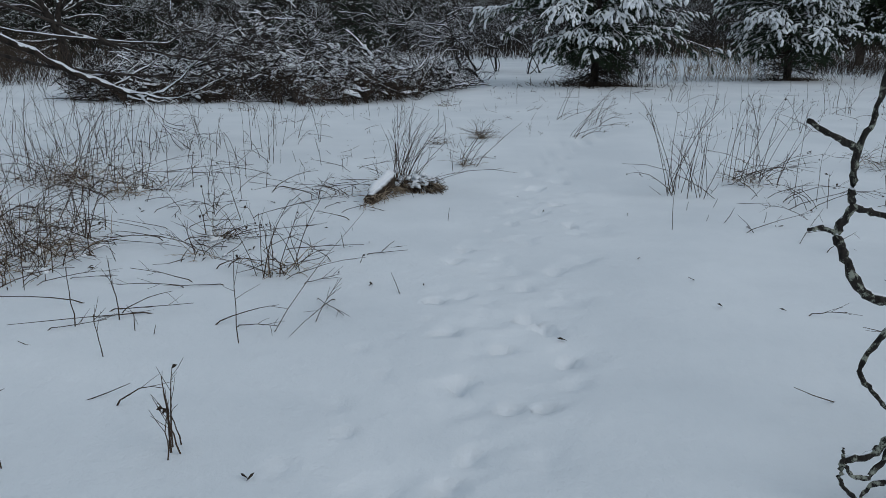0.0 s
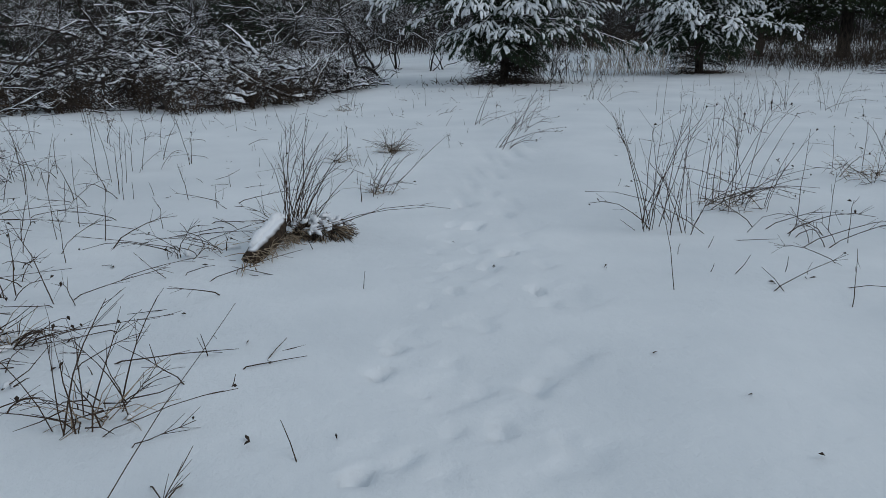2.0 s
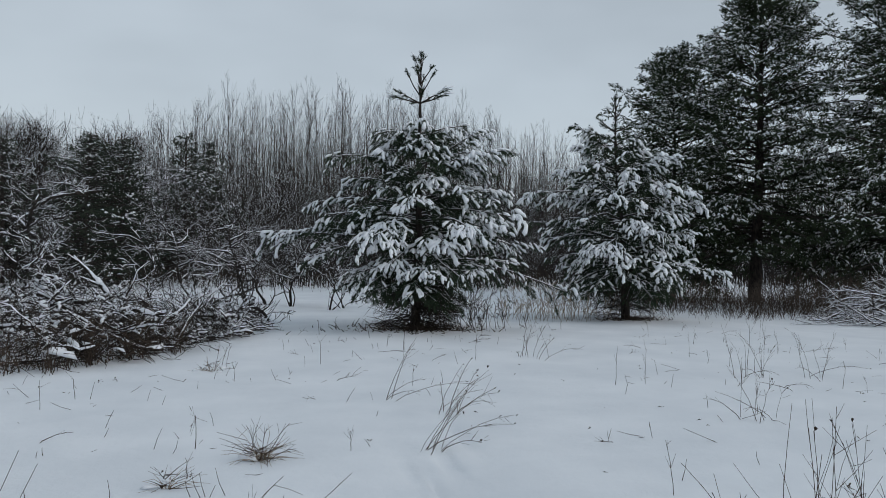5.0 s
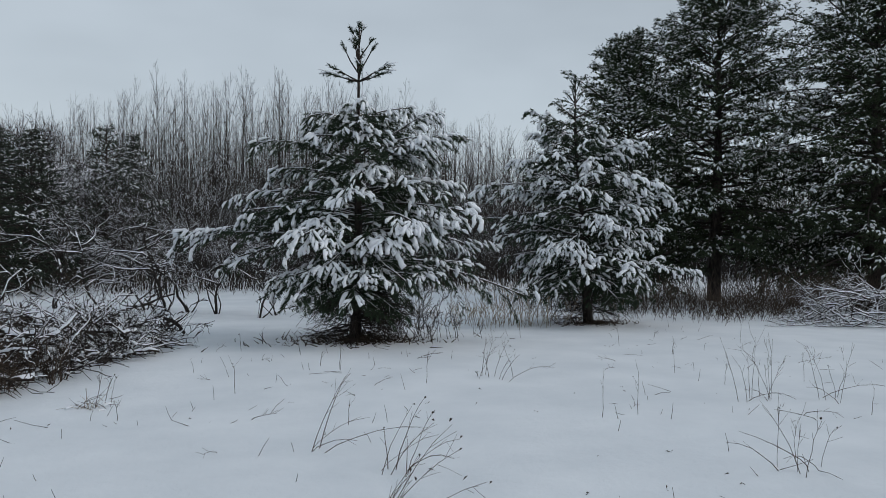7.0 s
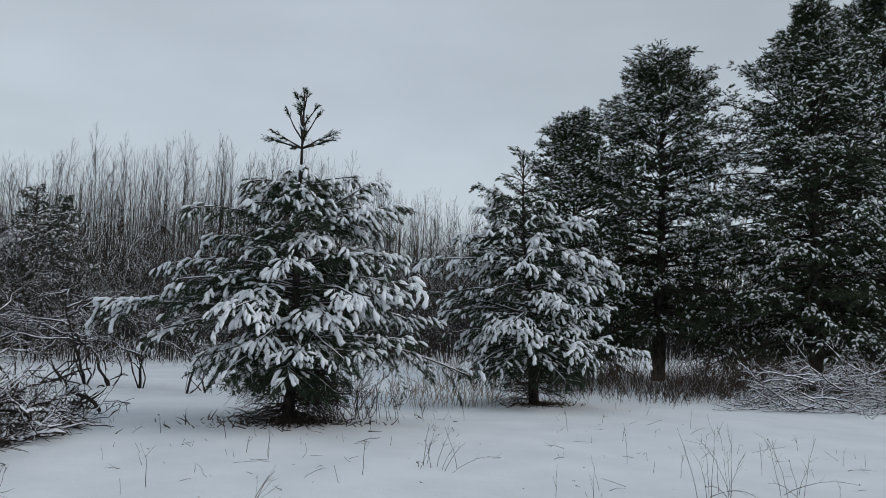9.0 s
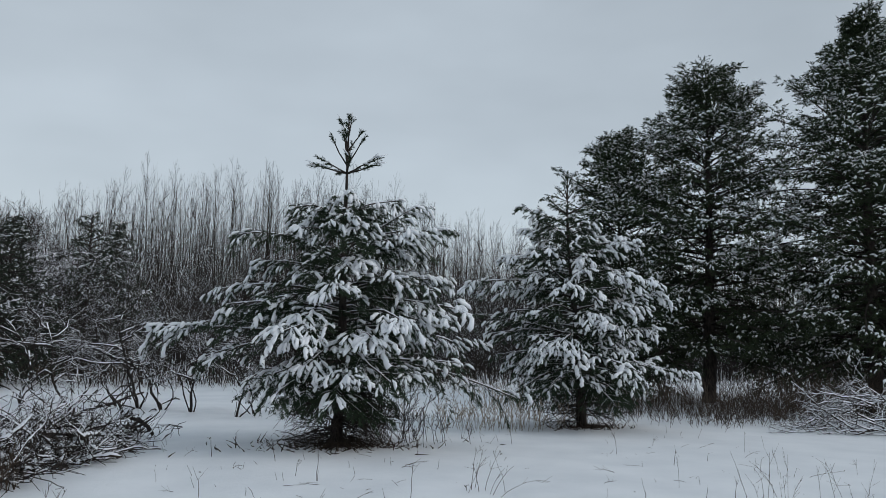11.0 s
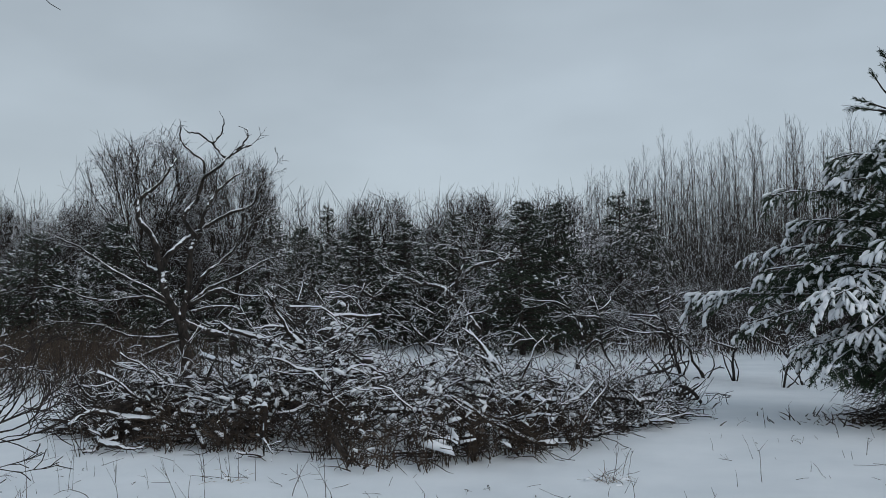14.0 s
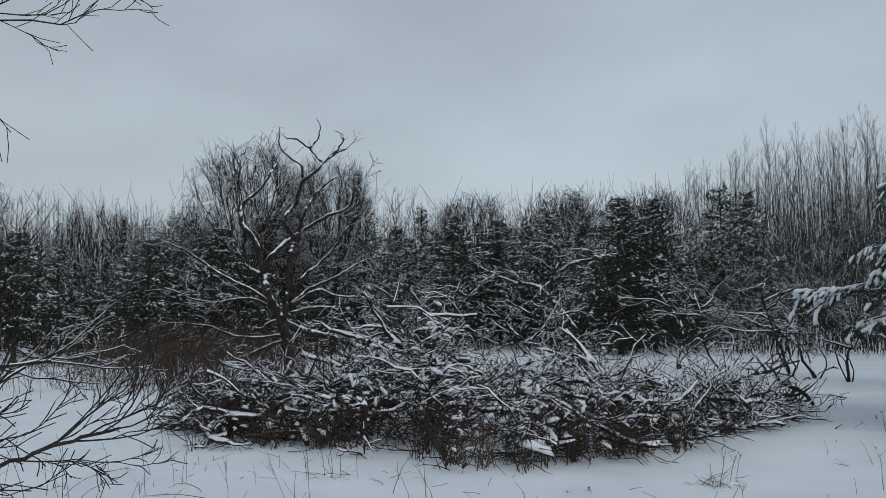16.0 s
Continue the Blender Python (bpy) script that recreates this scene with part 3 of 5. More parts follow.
def dents():
    rng = random.Random(5)
    out = []
    for line, gap, wide, size, deep in ((TRAIL[6:], 0.36, 0.12, 0.065, 0.05), (TRAIL, 0.3, 0.22, 0.045, 0.018), (SIDE_TRAIL, 0.24, 0.07, 0.035, 0.025), (TRAIL, 0.4, 0.28, 0.12, 0.014)):
        side, carry = 1, 0.0
        for (x0, y0), (x1, y1) in zip(line, line[1:]):
            ln = math.hypot(x1 - x0, y1 - y0)
            s = carry
            while s < ln:
                tx, ty = (x1 - x0) / ln, (y1 - y0) / ln
                o = side * wide * rng.uniform(0.6, 1.2)
                out.append((x0 + tx * s - ty * o, y0 + ty * s + tx * o, tx, ty, size * rng.uniform(0.75, 1.2), deep * rng.uniform(0.5, 1.15)))
                side = -side
                s += gap * rng.uniform(0.8, 1.25)
            carry = s - ln
    for x, y in STEPS:
        a = rng.uniform(0.6, 1.9)
        out.append((x, y, math.cos(a), math.sin(a), rng.uniform(0.036, 0.055), rng.uniform(0.035, 0.06)))
        out.append((x + 0.07, y + 0.1, math.cos(a), math.sin(a), rng.uniform(0.07, 0.1), 0.01))
    return out


gx = ease_axis(-900, 900, -1.4, 2.0, 0.033)
gy = ease_axis(-500, 1200, 1.9, 7.6, 0.033)
GX, GY = np.meshgrid(gx, gy)
GZ = ground_height(GX, GY)
for px, py, tx, ty, size, deep in dents():
    i0, i1 = np.searchsorted(gx, [px - 0.5, px + 0.5])
    j0, j1 = np.searchsorted(gy, [py - 0.5, py + 0.5])
    sx, sy = GX[j0:j1, i0:i1] - px, GY[j0:j1, i0:i1] - py
    a, b = (sx * tx + sy * ty) / (size * 1.45), (sx * -ty + sy * tx) / size
    rr = a * a + b * b
    GZ[j0:j1, i0:i1] += -deep * np.exp(-(rr * (1 + 0.55 * np.sin(3 * a + 2 * b + px * 40))) ** 2.2) + deep * 0.07 * np.exp(-((np.sqrt(rr) - 1.4) / 0.35) ** 2)
g = Acc()
nx, ny = len(gx), len(gy)
ii = (np.arange(ny - 1)[:, None] * nx + np.arange(nx - 1)[None]).ravel()
g.add(np.stack([GX.ravel(), GY.ravel(), GZ.ravel()], 1), np.stack([ii, ii + 1, ii + nx + 1, ii + nx], 1))
snow_ground = tagged(new("ground", g.mesh("ground", M_SNOW)), "trodden snow-covered meadow with faint footprints", "snow ground", "", "structure")


def gz(x, y):
    return float(ground_height(np.array([x], float), np.array([y], float))[0])


# ---- the two snow-laden young pines ----
young_pine("young_pine_tree", 3.85, 20.4, 5.62,
           [(0.5, 1.2), (0.95, 2.0), (1.5, 2.7), (2.2, 2.4), (3.0, 1.85), (3.5, 1.2), (3.9, 0.7), (4.5, 0.3)],
           1.0, 0.37, 7, 0.19, 0.74, "young pine with wide boughs bent under thick snow",
           [(0.3, 0.52, 4.0, 7), (0.4, 0.5, 0.8, 4), (0.58, 0.36, 0.6, 3), (0.78, 0.24, 0.45, 3)], 4.25, 11, (0.05, 0),
           [(1.9, 167, 3.0, 9, 0.42), (1.25, -14, 3.1, 11, 0.42), (3.0, 172, 1.95, 44, 0.85), (2.9, -10, 2.0, 44, 0.7), (3.3, -25, 1.5, 48, 0.7), (2.45, 160, 2.35, 30, 0.65), (3.55, -95, 1.0, 40, 0.9), (3.8, 172, 0.95, 42, 0.9), (3.9, -18, 1.0, 42, 0.9), (4.05, -100, 0.6, 45, 0.9), (4.0, 60, 0.7, 45, 0.9),
            (2.15, 178, 2.7, 17, 0.5), (1.95, -5, 2.5, 18, 0.45), (2.9, -102, 1.5, 26, 0.6), (1.6, -80, 2.0, 12, 0.5), (1.95, -128, 2.1, 14, 0.5), (1.15, -60, 1.6, 10, 0.5),
            (1.2, -150, 1.9, 8, 0.45), (2.4, -45, 2.1, 20, 0.5), (3.5, 120, 1.4, 44, 0.5)], 150)
young_pine("young_pine_tree", 9.7, 22.5, 5.57,
           [(0.5, 1.1), (0.95, 2.0), (1.5, 2.4), (2.3, 2.25), (3.1, 1.95), (3.8, 1.45), (4.4, 0.8), (4.8, 0.4)],
           1.0, 0.36, 8, 0.185, 0.78, "bushy young pine loaded with clumps of snow",
           [(0.12, 0.5, 3.0, 6), (0.45, 0.34, 0.8, 4), (0.7, 0.22, 0.5, 3)], 4.6, 23, (-0.3, 0.1),
           [(2.0, 150, 2.4, 14, 0.4), (1.45, -29, 2.4, 12, 0.45), (3.0, 155, 2.3, 24, 0.45), (4.1, 148, 1.3, 44, 0.4), (3.5, -30, 1.5, 36, 0.5), (2.4, -40, 1.9, 20, 0.5),
            (1.6, -110, 1.8, 12, 0.55), (2.3, -100, 1.7, 20, 0.6), (1.1, -85, 1.3, 8, 0.5), (1.2, -150, 1.7, 10, 0.45)], 60)

# ---- the tall pines behind them ----
TALL = [(0.0, 2.0), (1.2, 3.0), (3.0, 3.9), (5.0, 3.7), (7.0, 3.1), (9.0, 2.3), (10.5, 1.3), (11.5, 0.5)]
tall_pine("tall_pine_tree", 18.4, 29.2, 11.2, TALL, 1.7, 0.38, 8, 0.33, 1.25, "tall dark pine dusted with snow above dead undergrowth", 31, "tall pines", 0.24, 0.1, fat=1.35)
tall_pine("tall_pine_tree", 16.0, 30.9, 9.2, [(0, 1.5), (1.2, 2.6), (3, 2.9), (5, 2.7), (7, 1.9), (8.3, 1.0), (9.2, 0.4)], 1.2, 0.38, 7, 0.33, 1.1, "dark pine dusted with snow behind a younger one", 32, "tall pines", 0.17, 0.11, fat=1.35)
tall_pine("tall_pine_tree", 21.2, 25.2, 12.4, TALL, 1.4, 0.38, 8, 0.33, 1.35, "tall broad pine with snowy bough ends", 33, "tall pines", 0.24, 0.1, fat=1.35)
tall_pine("tall_pine_tree", 25.5, 26.0, 14.5, [(a * 1.2, b * 1.1) for a, b in TALL], 1.6, 0.48, 7, 0.44, 1.2, "very tall pine with snowy bough ends", 34, "tall pines", 0.27, 0.12, fat=1.35)

# ---- far pines at the edge of the wood ----
FAR = [(0.0, 1.3), (0.7, 2.0), (1.6, 2.3), (3.0, 1.9), (4.2, 1.2), (5.0, 0.7), (5.6, 0.3), (6.2, 0.08)]
FAR_LABEL = "dark far pine dusted with snow at the wood's edge"
far_kinds = []
for k, (height, profile, first, per) in enumerate(((6.2, FAR, 0.7, 6), (5.8, [(a * 0.95, b * 1.1) for a, b in FAR], 0.5, 6), (6.2, [(a, b * 0.62) for a, b in FAR], 0.6, 5), (6.4, [(a * 1.03, b * 1.2) for a, b in FAR], 0.4, 8))):
    far_kinds.append(tall_pine("pine_tree", -34.0, 10.0 - 5 * k, height, profile, first, 0.36, per, 0.33, (0.9, 1.0, 1.1, 0.7)[k], FAR_LABEL if k != 2 else "slim far pine dusted with snow at the wood's edge", 41 + k, "wood edge pines", 0.1, 0.26, True, 1.2))
rng = random.Random(8)
# place, kind, height and breadth of each
for x, y, k, h, b in ((-23.1, 25.5, 0, 4.7, 1.0), (-25.4, 29.0, 2, 4.5, 0.9), (-21.1, 29.3, 1, 4.6, 1.15), (-19.1, 31.1, 0, 5.1, 1.25), (-15.7, 32.4, 2, 3.5, 1.0), (-17.2, 38.6, 2, 7.0, 0.95), (-14.5, 36.6, 0, 5.3, 1.1), (-14.9, 39.8, 2, 6.6, 0.9), (-12.7, 38.6, 1, 5.8, 1.1), (-11.6, 41.2, 0, 6.0, 1.1), (-8.9, 40.0, 1, 6.1, 1.0), (-5.0, 35.8, 3, 5.9, 1.15), (-4.3, 39.0, 3, 6.2, 0.95), (-2.2, 45.3, 1, 7.3, 1.0), (-1.3, 48.4, 0, 7.5, 0.9), (0.6, 47.4, 2, 3.6, 0.9), (-16.1, 29.7, 1, 2.8, 0.9), (-20.9, 26.6, 2, 3.2, 1.1), (-29.0, 23.0, 1, 6.0, 1.0)):
    z = h / (6.2, 5.8, 6.2, 6.4)[k]
    copy_thing(far_kinds[k], pose(x, y, -0.1, 0, 0, rng.uniform(0, 360)) @ Matrix.Diagonal((b * z ** 0.5, b * z ** 0.5, z, 1)))

for pattern in far_kinds:
    for ob in (*pattern.children_recursive, pattern):
        bpy.data.objects.remove(ob)

# ---- the leafless wood behind ----
poplars = [bare_tree("bare_poplar_tree", 4.0 + 3 * i, 56.0 + i, 13.0 + 0.6 * i, "slim bare poplar of the wood behind the meadow", 50 + i, "bare wood", "poplar", M_POPLAR) for i in range(4)]


def skyline(yaw):
    """Height of the wood's top, at 50 m, by bearing (degrees to the left of straight ahead)."""
    return float(np.interp(yaw, [-60, -26, -21.8, -15.5, -6.4, 0.5, 5, 9, 14, 23, 35, 45, 50, 65], [8.5, 9.2, 10.1, 12.2, 12.6, 12.2, 10.8, 9.7, 9.8, 9.7, 8.9, 8.9, 9.3, 9.0]))


def wood_place(yaw, d):
    return 0.8 - d * math.sin(radians(yaw)), 7.4 + d * math.cos(radians(yaw))


for i in range(150):
    yaw = -32 + 41 * (i + rng.random()) / 134 if i < 134 else 9 + 50 * (i - 134 + rng.random()) / 16
    d = rng.uniform(46, 62) if yaw < 9 else rng.uniform(42, 54)
    x, y = wood_place(yaw, d)
    copy_thing(poplars[i % 4], pose(x, y, -0.1, rng.uniform(-3, 3), rng.uniform(-3, 3), rng.uniform(0, 360)) @ Matrix.Scale(skyline(yaw) * d / 50 / 13.6 * rng.uniform(0.88, 1.02), 4))


def far_woods(seed):
    """The depth of the wood: massed stems and twigs, more than one could count."""
    random.seed(seed), np.random.seed(seed)
    acc = Acc()
    for i in range(7500):
        yaw = random.uniform(-62, 68)
        d = random.uniform(47, 76)
        x, y = wood_place(yaw, d)
        h = skyline(yaw) * d / 50 * random.uniform(0.35, 0.94)
        if abs(yaw - 6.6) < 1.3 and d < 62:
            h = min(h, 4.6)
        lean = (random.gauss(0, 0.03), random.gauss(0, 0.03), 1)
        pts = bend((x, y, -0.1), lean, h, 2, 0.015)
        tube(acc, pts, random.uniform(0.016, 0.034), 0.006, 3)
        for k in range(3):
            q, t = along(pts, random.uniform(0.1, 0.95))
            w = unit(np.array([random.gauss(0, 0.5), random.gauss(0, 0.5), random.uniform(0.3, 1.4)]))
            tube(acc, [q, q + w * random.uniform(0.7, 2.4)], 0.018, 0.008, 3)
    for i in range(5200):
        yaw = random.uniform(-62, 68)
        d = random.uniform(64, 80)
        x, y = wood_place(yaw, d)
        h = skyline(yaw) * d / 50 * random.uniform(0.3, 0.75)
        tube(acc, bend((x, y, -0.1), (random.gauss(0, 0.03), 0, 1), h, 2, 0.01), random.uniform(0.025, 0.05), 0.008, 3)
    return tagged(new("far_woods", acc.mesh("far_woods", M_POPLAR)), "deep leafless winter wood behind the meadow", "woods", "", "stuff")


far_woods(55)
oaks = [bare_tree("bare_broad_tree", -23.0, 43.0, 10.0, "round-crowned leafless tree at the wood's edge", 61, "bare wood", "oak", M_POPLAR),
        bare_tree("bare_broad_tree", -12.5, 47.0, 9.0, "round-crowned leafless tree at the wood's edge", 62, "bare wood", "oak", M_POPLAR)]
for x, y, k, s in ((-24, 44, 1, 0.95), (-30, 40, 0, 0.85), (-35, 34, 1, 0.85), (-19, 48, 0, 0.9), (-38, 27, 0, 0.85), (-6, 50, 1, 1.0), (-9.5, 48, 0, 0.95), (-16, 45, 1, 1.0), (-22, 40, 0, 0.85), (-27, 37, 1, 0.9), (-32, 31, 0, 0.9), (-28, 43, 1, 1.0), (-34, 24, 1, 0.9)):
    copy_thing(oaks[k], pose(x, y, -0.1, 0, 0, rng.uniform(0, 360)) @ Matrix.Scale(s, 4))


def dome_tree(x, y, height, radius, stems, label, seed):
    """A many-stemmed bare tree whose curving twigs end in one rounded dome."""
    random.seed(seed), np.random.seed(seed)
    tree = thing("dome_crowned_tree", x, y, -0.1, 0, label, "tree", "bare wood")
    w = Acc()
    trunk = bend((0, 0, 0), (0, 0, 1), height * 0.22, 4, 0.03)
    tube(w, trunk, 0.16, 0.1, 8, 0, 0.08)
    part("trunk", w, M_POPLAR, tree)
    mid = height * 0.5

    def arc(acc, p, goal, r0, r1, n=6):
        bow = np.array([0, 0, 0.12]) * np.linalg.norm(goal - p)
        line = np.array([p + (goal - p) * k + bow * math.sin(math.pi * k) for k in np.linspace(0, 1, n)])
        line[1:-1] += np.random.normal(0, 0.06, (n - 2, 3))
        tube(acc, line, r0, r1, 5 if r0 > 0.03 else 3, 0, 0.1)
        return line

    def shell(way, share):
        return np.array([0, 0, mid]) + way * np.array([radius, radius, height - mid]) * share

    for i in range(stems):
        acc = Acc()
        a = i * 2.4
        way = unit(np.array([math.cos(a), math.sin(a), random.uniform(-0.25, 1.6)]))
        limb = arc(acc, along(trunk, random.uniform(0.6, 1.0))[0], shell(way, 0.8), 0.048, 0.016, 7)
        for k in range(9):
            q, t = along(limb, 0.3 + 0.7 * k / 9)
            w2 = unit(way + np.random.normal(0, 0.33, 3))
            b = arc(acc, q, shell(w2, random.uniform(0.8, 0.97)), 0.019, 0.008)
            for m in range(10):
                q2, t2 = along(b, 0.25 + 0.74 * m / 10)
                w3 = unit(w2 + np.random.normal(0, 0.2, 3))
                c = arc(acc, q2, q2 + (shell(w3, random.uniform(0.9, 1.05)) - q2) * random.uniform(0.45, 1.0), 0.0095, 0.005, 4)
                for n in range(2):
                    q3, t3 = along(c, random.uniform(0.3, 0.9))
                    tube(acc, bend(q3, t3 + np.random.normal(0, 0.4, 3), random.uniform(0.3, 0.7), 2, 0.1), 0.007, 0.004, 3)
        part("limb", acc, M_POPLAR, tree)
    return tree


dome_tree(-20.4, 34.2, 9.3, 3.3, 12, "broad leafless tree with a rounded dome of twigs", 63)
small_dome = dome_tree(-16.6, 34.9, 8.6, 2.2, 8, "leafless tree with a rounded dome of twigs", 64)
for x, y, k in ((-30.0, 35.0, 0.86), (-33.0, 29.0, 0.8), (-27.2, 38.6, 0.85), (-13.6, 43.0, 0.9), (-9.6, 44.5, 0.93), (-36.0, 33.0, 0.85), (-5.0, 43.0, 0.86), (-24.0, 41.0, 0.86)):
    copy_thing(small_dome, pose(x, y, -0.1, 0, 0, rng.uniform(0, 360)) @ Matrix.Diagonal((k * 1.25, k * 1.25, k, 1)))


def thicket(name, x, y, width, deep, height, count, label, seed, mat, snow=0.0, lean=0.5, group="thickets", depth=1):
    """Massed bare stems of undergrowth that nobody could count."""
    random.seed(seed), np.random.seed(seed)
    a = Acc()
    for i in range(count):
        p = (random.gauss(0, 0.3) * width, random.gauss(0, 0.3) * deep, 0)
        h = height * random.uniform(0.3, 1.15) * (1.1 - 0.5 * min(1, abs(p[0]) / width))
        fork(a, p, (random.uniform(-lean, lean), random.uniform(-lean, lean), 1), h, 0.0025 + 0.0028 * height, depth, 0.6, 0.13, (2, 4), snow, (0, 0, 0.1), 0.55, 0.004, 0.35)
    ob = new(name, a.mesh(name, mat))
    ob.matrix_basis = pose(x, y, -0.02)
    return tagged(ob, label, "undergrowth", group, "stuff")


thick = [thicket("undergrowth", 6, 45.0, 6, 4, 3.2, 105, "grey tangle of bare saplings under the wood", 70, M_POPLAR, 0, 0.3, "thickets", 1),
         thicket("undergrowth", 12, 44.0, 6, 4, 2.6, 120, "grey tangle of bare saplings under the wood", 71, M_TWIG, 0.01, 0.4, "thickets", 1)]
for i in range(18):
    x = -40 + 78 * (i + 0.5) / 18
    y = 43.5 + rng.uniform(-1.5, 3) - (0.45 * (-12 - x) if x < -12 else 0)
    copy_thing(thick[i % 2], pose(x, y, -0.02, 0, 0, rng.uniform(0, 360)) @ Matrix.Scale(rng.uniform(0.8, 1.3), 4))
for i in range(8):
    x = -6 + 36 * (i + 0.5) / 8
    copy_thing(thick[i % 2], pose(x, 47.5 + rng.uniform(-1, 4), -0.02, 0, 0, rng.uniform(0, 360)) @ Matrix.Scale(rng.uniform(1.3, 1.9), 4))

saplings = [thicket("saplings", 2.0 + 9 * i, 38.5 + i, 5, 3, 4.6, 42, "brown tangle of leafless saplings edged with snow", 74 + i, M_LIMB, 0.012, 0.22, "thickets", 2) for i in range(2)]
for i, x in enumerate((-8.0, -4.5, -0.5, 3.5, 6.5, 9.0, 13.5, 16.5, -13.5, -19.0, -25.0)):
    copy_thing(saplings[i % 2], pose(x, 38.5 + rng.uniform(-1, 3) - (0.5 * (-9 - x) if x < -9 else 0), -0.02, 0, 0, rng.uniform(0, 360)) @ Matrix.Scale(rng.uniform(0.85, 1.15), 4))

# ---- the roof seen through the wood ----
house = thing("house", -7.6, 67.5, -0.4, 8, "far house with a snow-covered roof among trees", "house")


def box(acc, x0, x1, y0, y1, z0, z1):
    v = np.array([[x, y, z] for x in (x0, x1) for y in (y0, y1) for z in (z0, z1)], float)
    acc.add(v, np.array([[0, 1, 3, 2], [4, 6, 7, 5], [0, 4, 5, 1], [2, 3, 7, 6], [0, 2, 6, 4], [1, 5, 7, 3]]))


a = Acc()
box(a, -4, 4, -3, 3, 0, 5.6)
part("wall", a, M_POPLAR, house, "grey board wall", False)
a = Acc()
a.add(np.array([[-4.4, -3.5, 5.5], [4.4, -3.5, 5.5], [4.4, 0, 7.8], [-4.4, 0, 7.8], [-4.4, 3.5, 5.5], [4.4, 3.5, 5.5], [-4.4, -3.5, 5.75], [4.4, -3.5, 5.75], [4.4, 0, 8.05], [-4.4, 0, 8.05], [-4.4, 3.5, 5.75], [4.4, 3.5, 5.75]], float),
      np.array([[6, 7, 8, 9], [9, 8, 11, 10], [0, 3, 2, 1], [3, 4, 5, 2], [0, 1, 7, 6], [4, 10, 11, 5]]), np.array([[0, 6, 9], [0, 9, 3], [3, 9, 10], [3, 10, 4], [1, 2, 8], [1, 8, 7], [2, 5, 11], [2, 11, 8]]))
part("roof", a, M_SNOWLOAD, house, "snow-covered gable roof", False)

# ---- big bare tree and crooked small trees ----
random.seed(81), np.random.seed(81)
old = thing("bare_spreading_tree", -11.7, 25.0, -0.05, 35.5, "old leafless tree with snow along its limbs", "tree", "meadow trees")


def old_limb(pts, r0, r1, twigs, depth, reach, name="limb", rise=0.2, snow=0.03, tree=None):
    """A limb through places in the tree's own width and height, with twigs along its outer part."""
    line = np.array([(u, random.uniform(-0.3, 0.3) * (k > 0), z) for k, (u, z) in enumerate(pts)])
    fine = spline(line, 5)
    fine[1:] += np.random.normal(0, 0.012, fine[1:].shape)
    acc = Acc()
    tube(acc, fine, r0, r1 * 0.85, 7, snow, 0.08)
    for k in range(twigs):
        q, t = along(line, 0.25 + 0.74 * (k + random.random()) / twigs)
        d = unit(t + np.random.normal(0, 0.6, 3) + np.array([0, 0, rise]))
        fork(acc, q, d, reach * random.uniform(0.6, 1.25), max(0.01, r1 * 0.5), depth, 0.8, 0.24, (3, 5), snow * 0.5, (0, 0, 0.08), 0.58, 0.005)
    part(name, acc, M_LIMB, tree or old)


old_limb([(0.02, -0.05), (-0.02, 0.6), (-0.2, 1.5), (-0.57, 2.2), (-0.7, 2.86)], 0.17, 0.1, 3, 2, 0.9, "trunk")
old_limb([(-0.7, 2.86), (-0.87, 3.55), (-1.26, 4.15), (-1.21, 4.66), (-0.87, 4.95), (-0.53, 5.43), (-0.36, 5.75)], 0.09, 0.022, 11, 2, 0.9)
old_limb([(-0.7, 2.8), (-0.4, 3.3), (0.15, 3.8), (0.92, 4.3), (1.6, 4.6), (1.85, 5.2)], 0.085, 0.02, 9, 2, 0.9)
old_limb([(-0.7, 2.75), (-1.0, 2.86), (-1.17, 3.03), (-1.5, 3.6)], 0.07, 0.02, 4, 1, 0.6)
old_limb([(-0.15, 1.5), (0.0, 2.35), (0.03, 3.3), (0.24, 3.75), (0.36, 4.3), (0.75, 5.0), (1.3, 5.5)], 0.1, 0.022, 9, 2, 0.9, "stem")
old_limb([(0.2, 3.65), (-0.15, 4.2), (0.2, 4.74), (0.33, 5.26), (0.8, 5.64), (0.88, 5.85), (1.18, 6.07), (1.6, 6.3)], 0.065, 0.024, 6, 1, 0.6)
old_limb([(0.88, 5.85), (0.58, 6.24), (0.24, 6.45), (-0.1, 6.5)], 0.034, 0.016, 4, 0, 0.4)
old_limb([(0.36, 5.4), (0.33, 5.68), (0.0, 5.94), (-0.27, 6.28), (-0.29, 6.58)], 0.036, 0.016, 3, 0, 0.4)
old_limb([(0.58, 6.24), (0.8, 6.6), (0.82, 6.85)], 0.028, 0.014, 2, 0, 0.3)
old_limb([(1.18, 6.07), (1.44, 6.4), (1.44, 6.65)], 0.028, 0.014, 3, 0, 0.3)
old_limb([(-0.19, 1.5), (0.24, 1.24), (0.92, 1.07), (1.7, 0.81), (2.6, 0.4)], 0.09, 0.05, 5, 1, 0.7, "limb", 0.3, 0.09)
old_limb([(-0.05, 0.98), (-0.8, 0.7), (-1.6, 0.34)], 0.05, 0.03, 3, 1, 0.5, "limb", 0.1, 0.08)
old_limb([(-0.25, 1.7), (-0.87, 2.26), (-1.73, 2.7), (-2.5, 3.25), (-3.2, 3.6)], 0.05, 0.012, 9, 2, 0.9)
old_limb([(-0.3, 1.75), (-1.04, 2.1), (-2.15, 2.0), (-3.2, 2.4)], 0.045, 0.012, 9, 2, 0.9, "limb", 0.05)
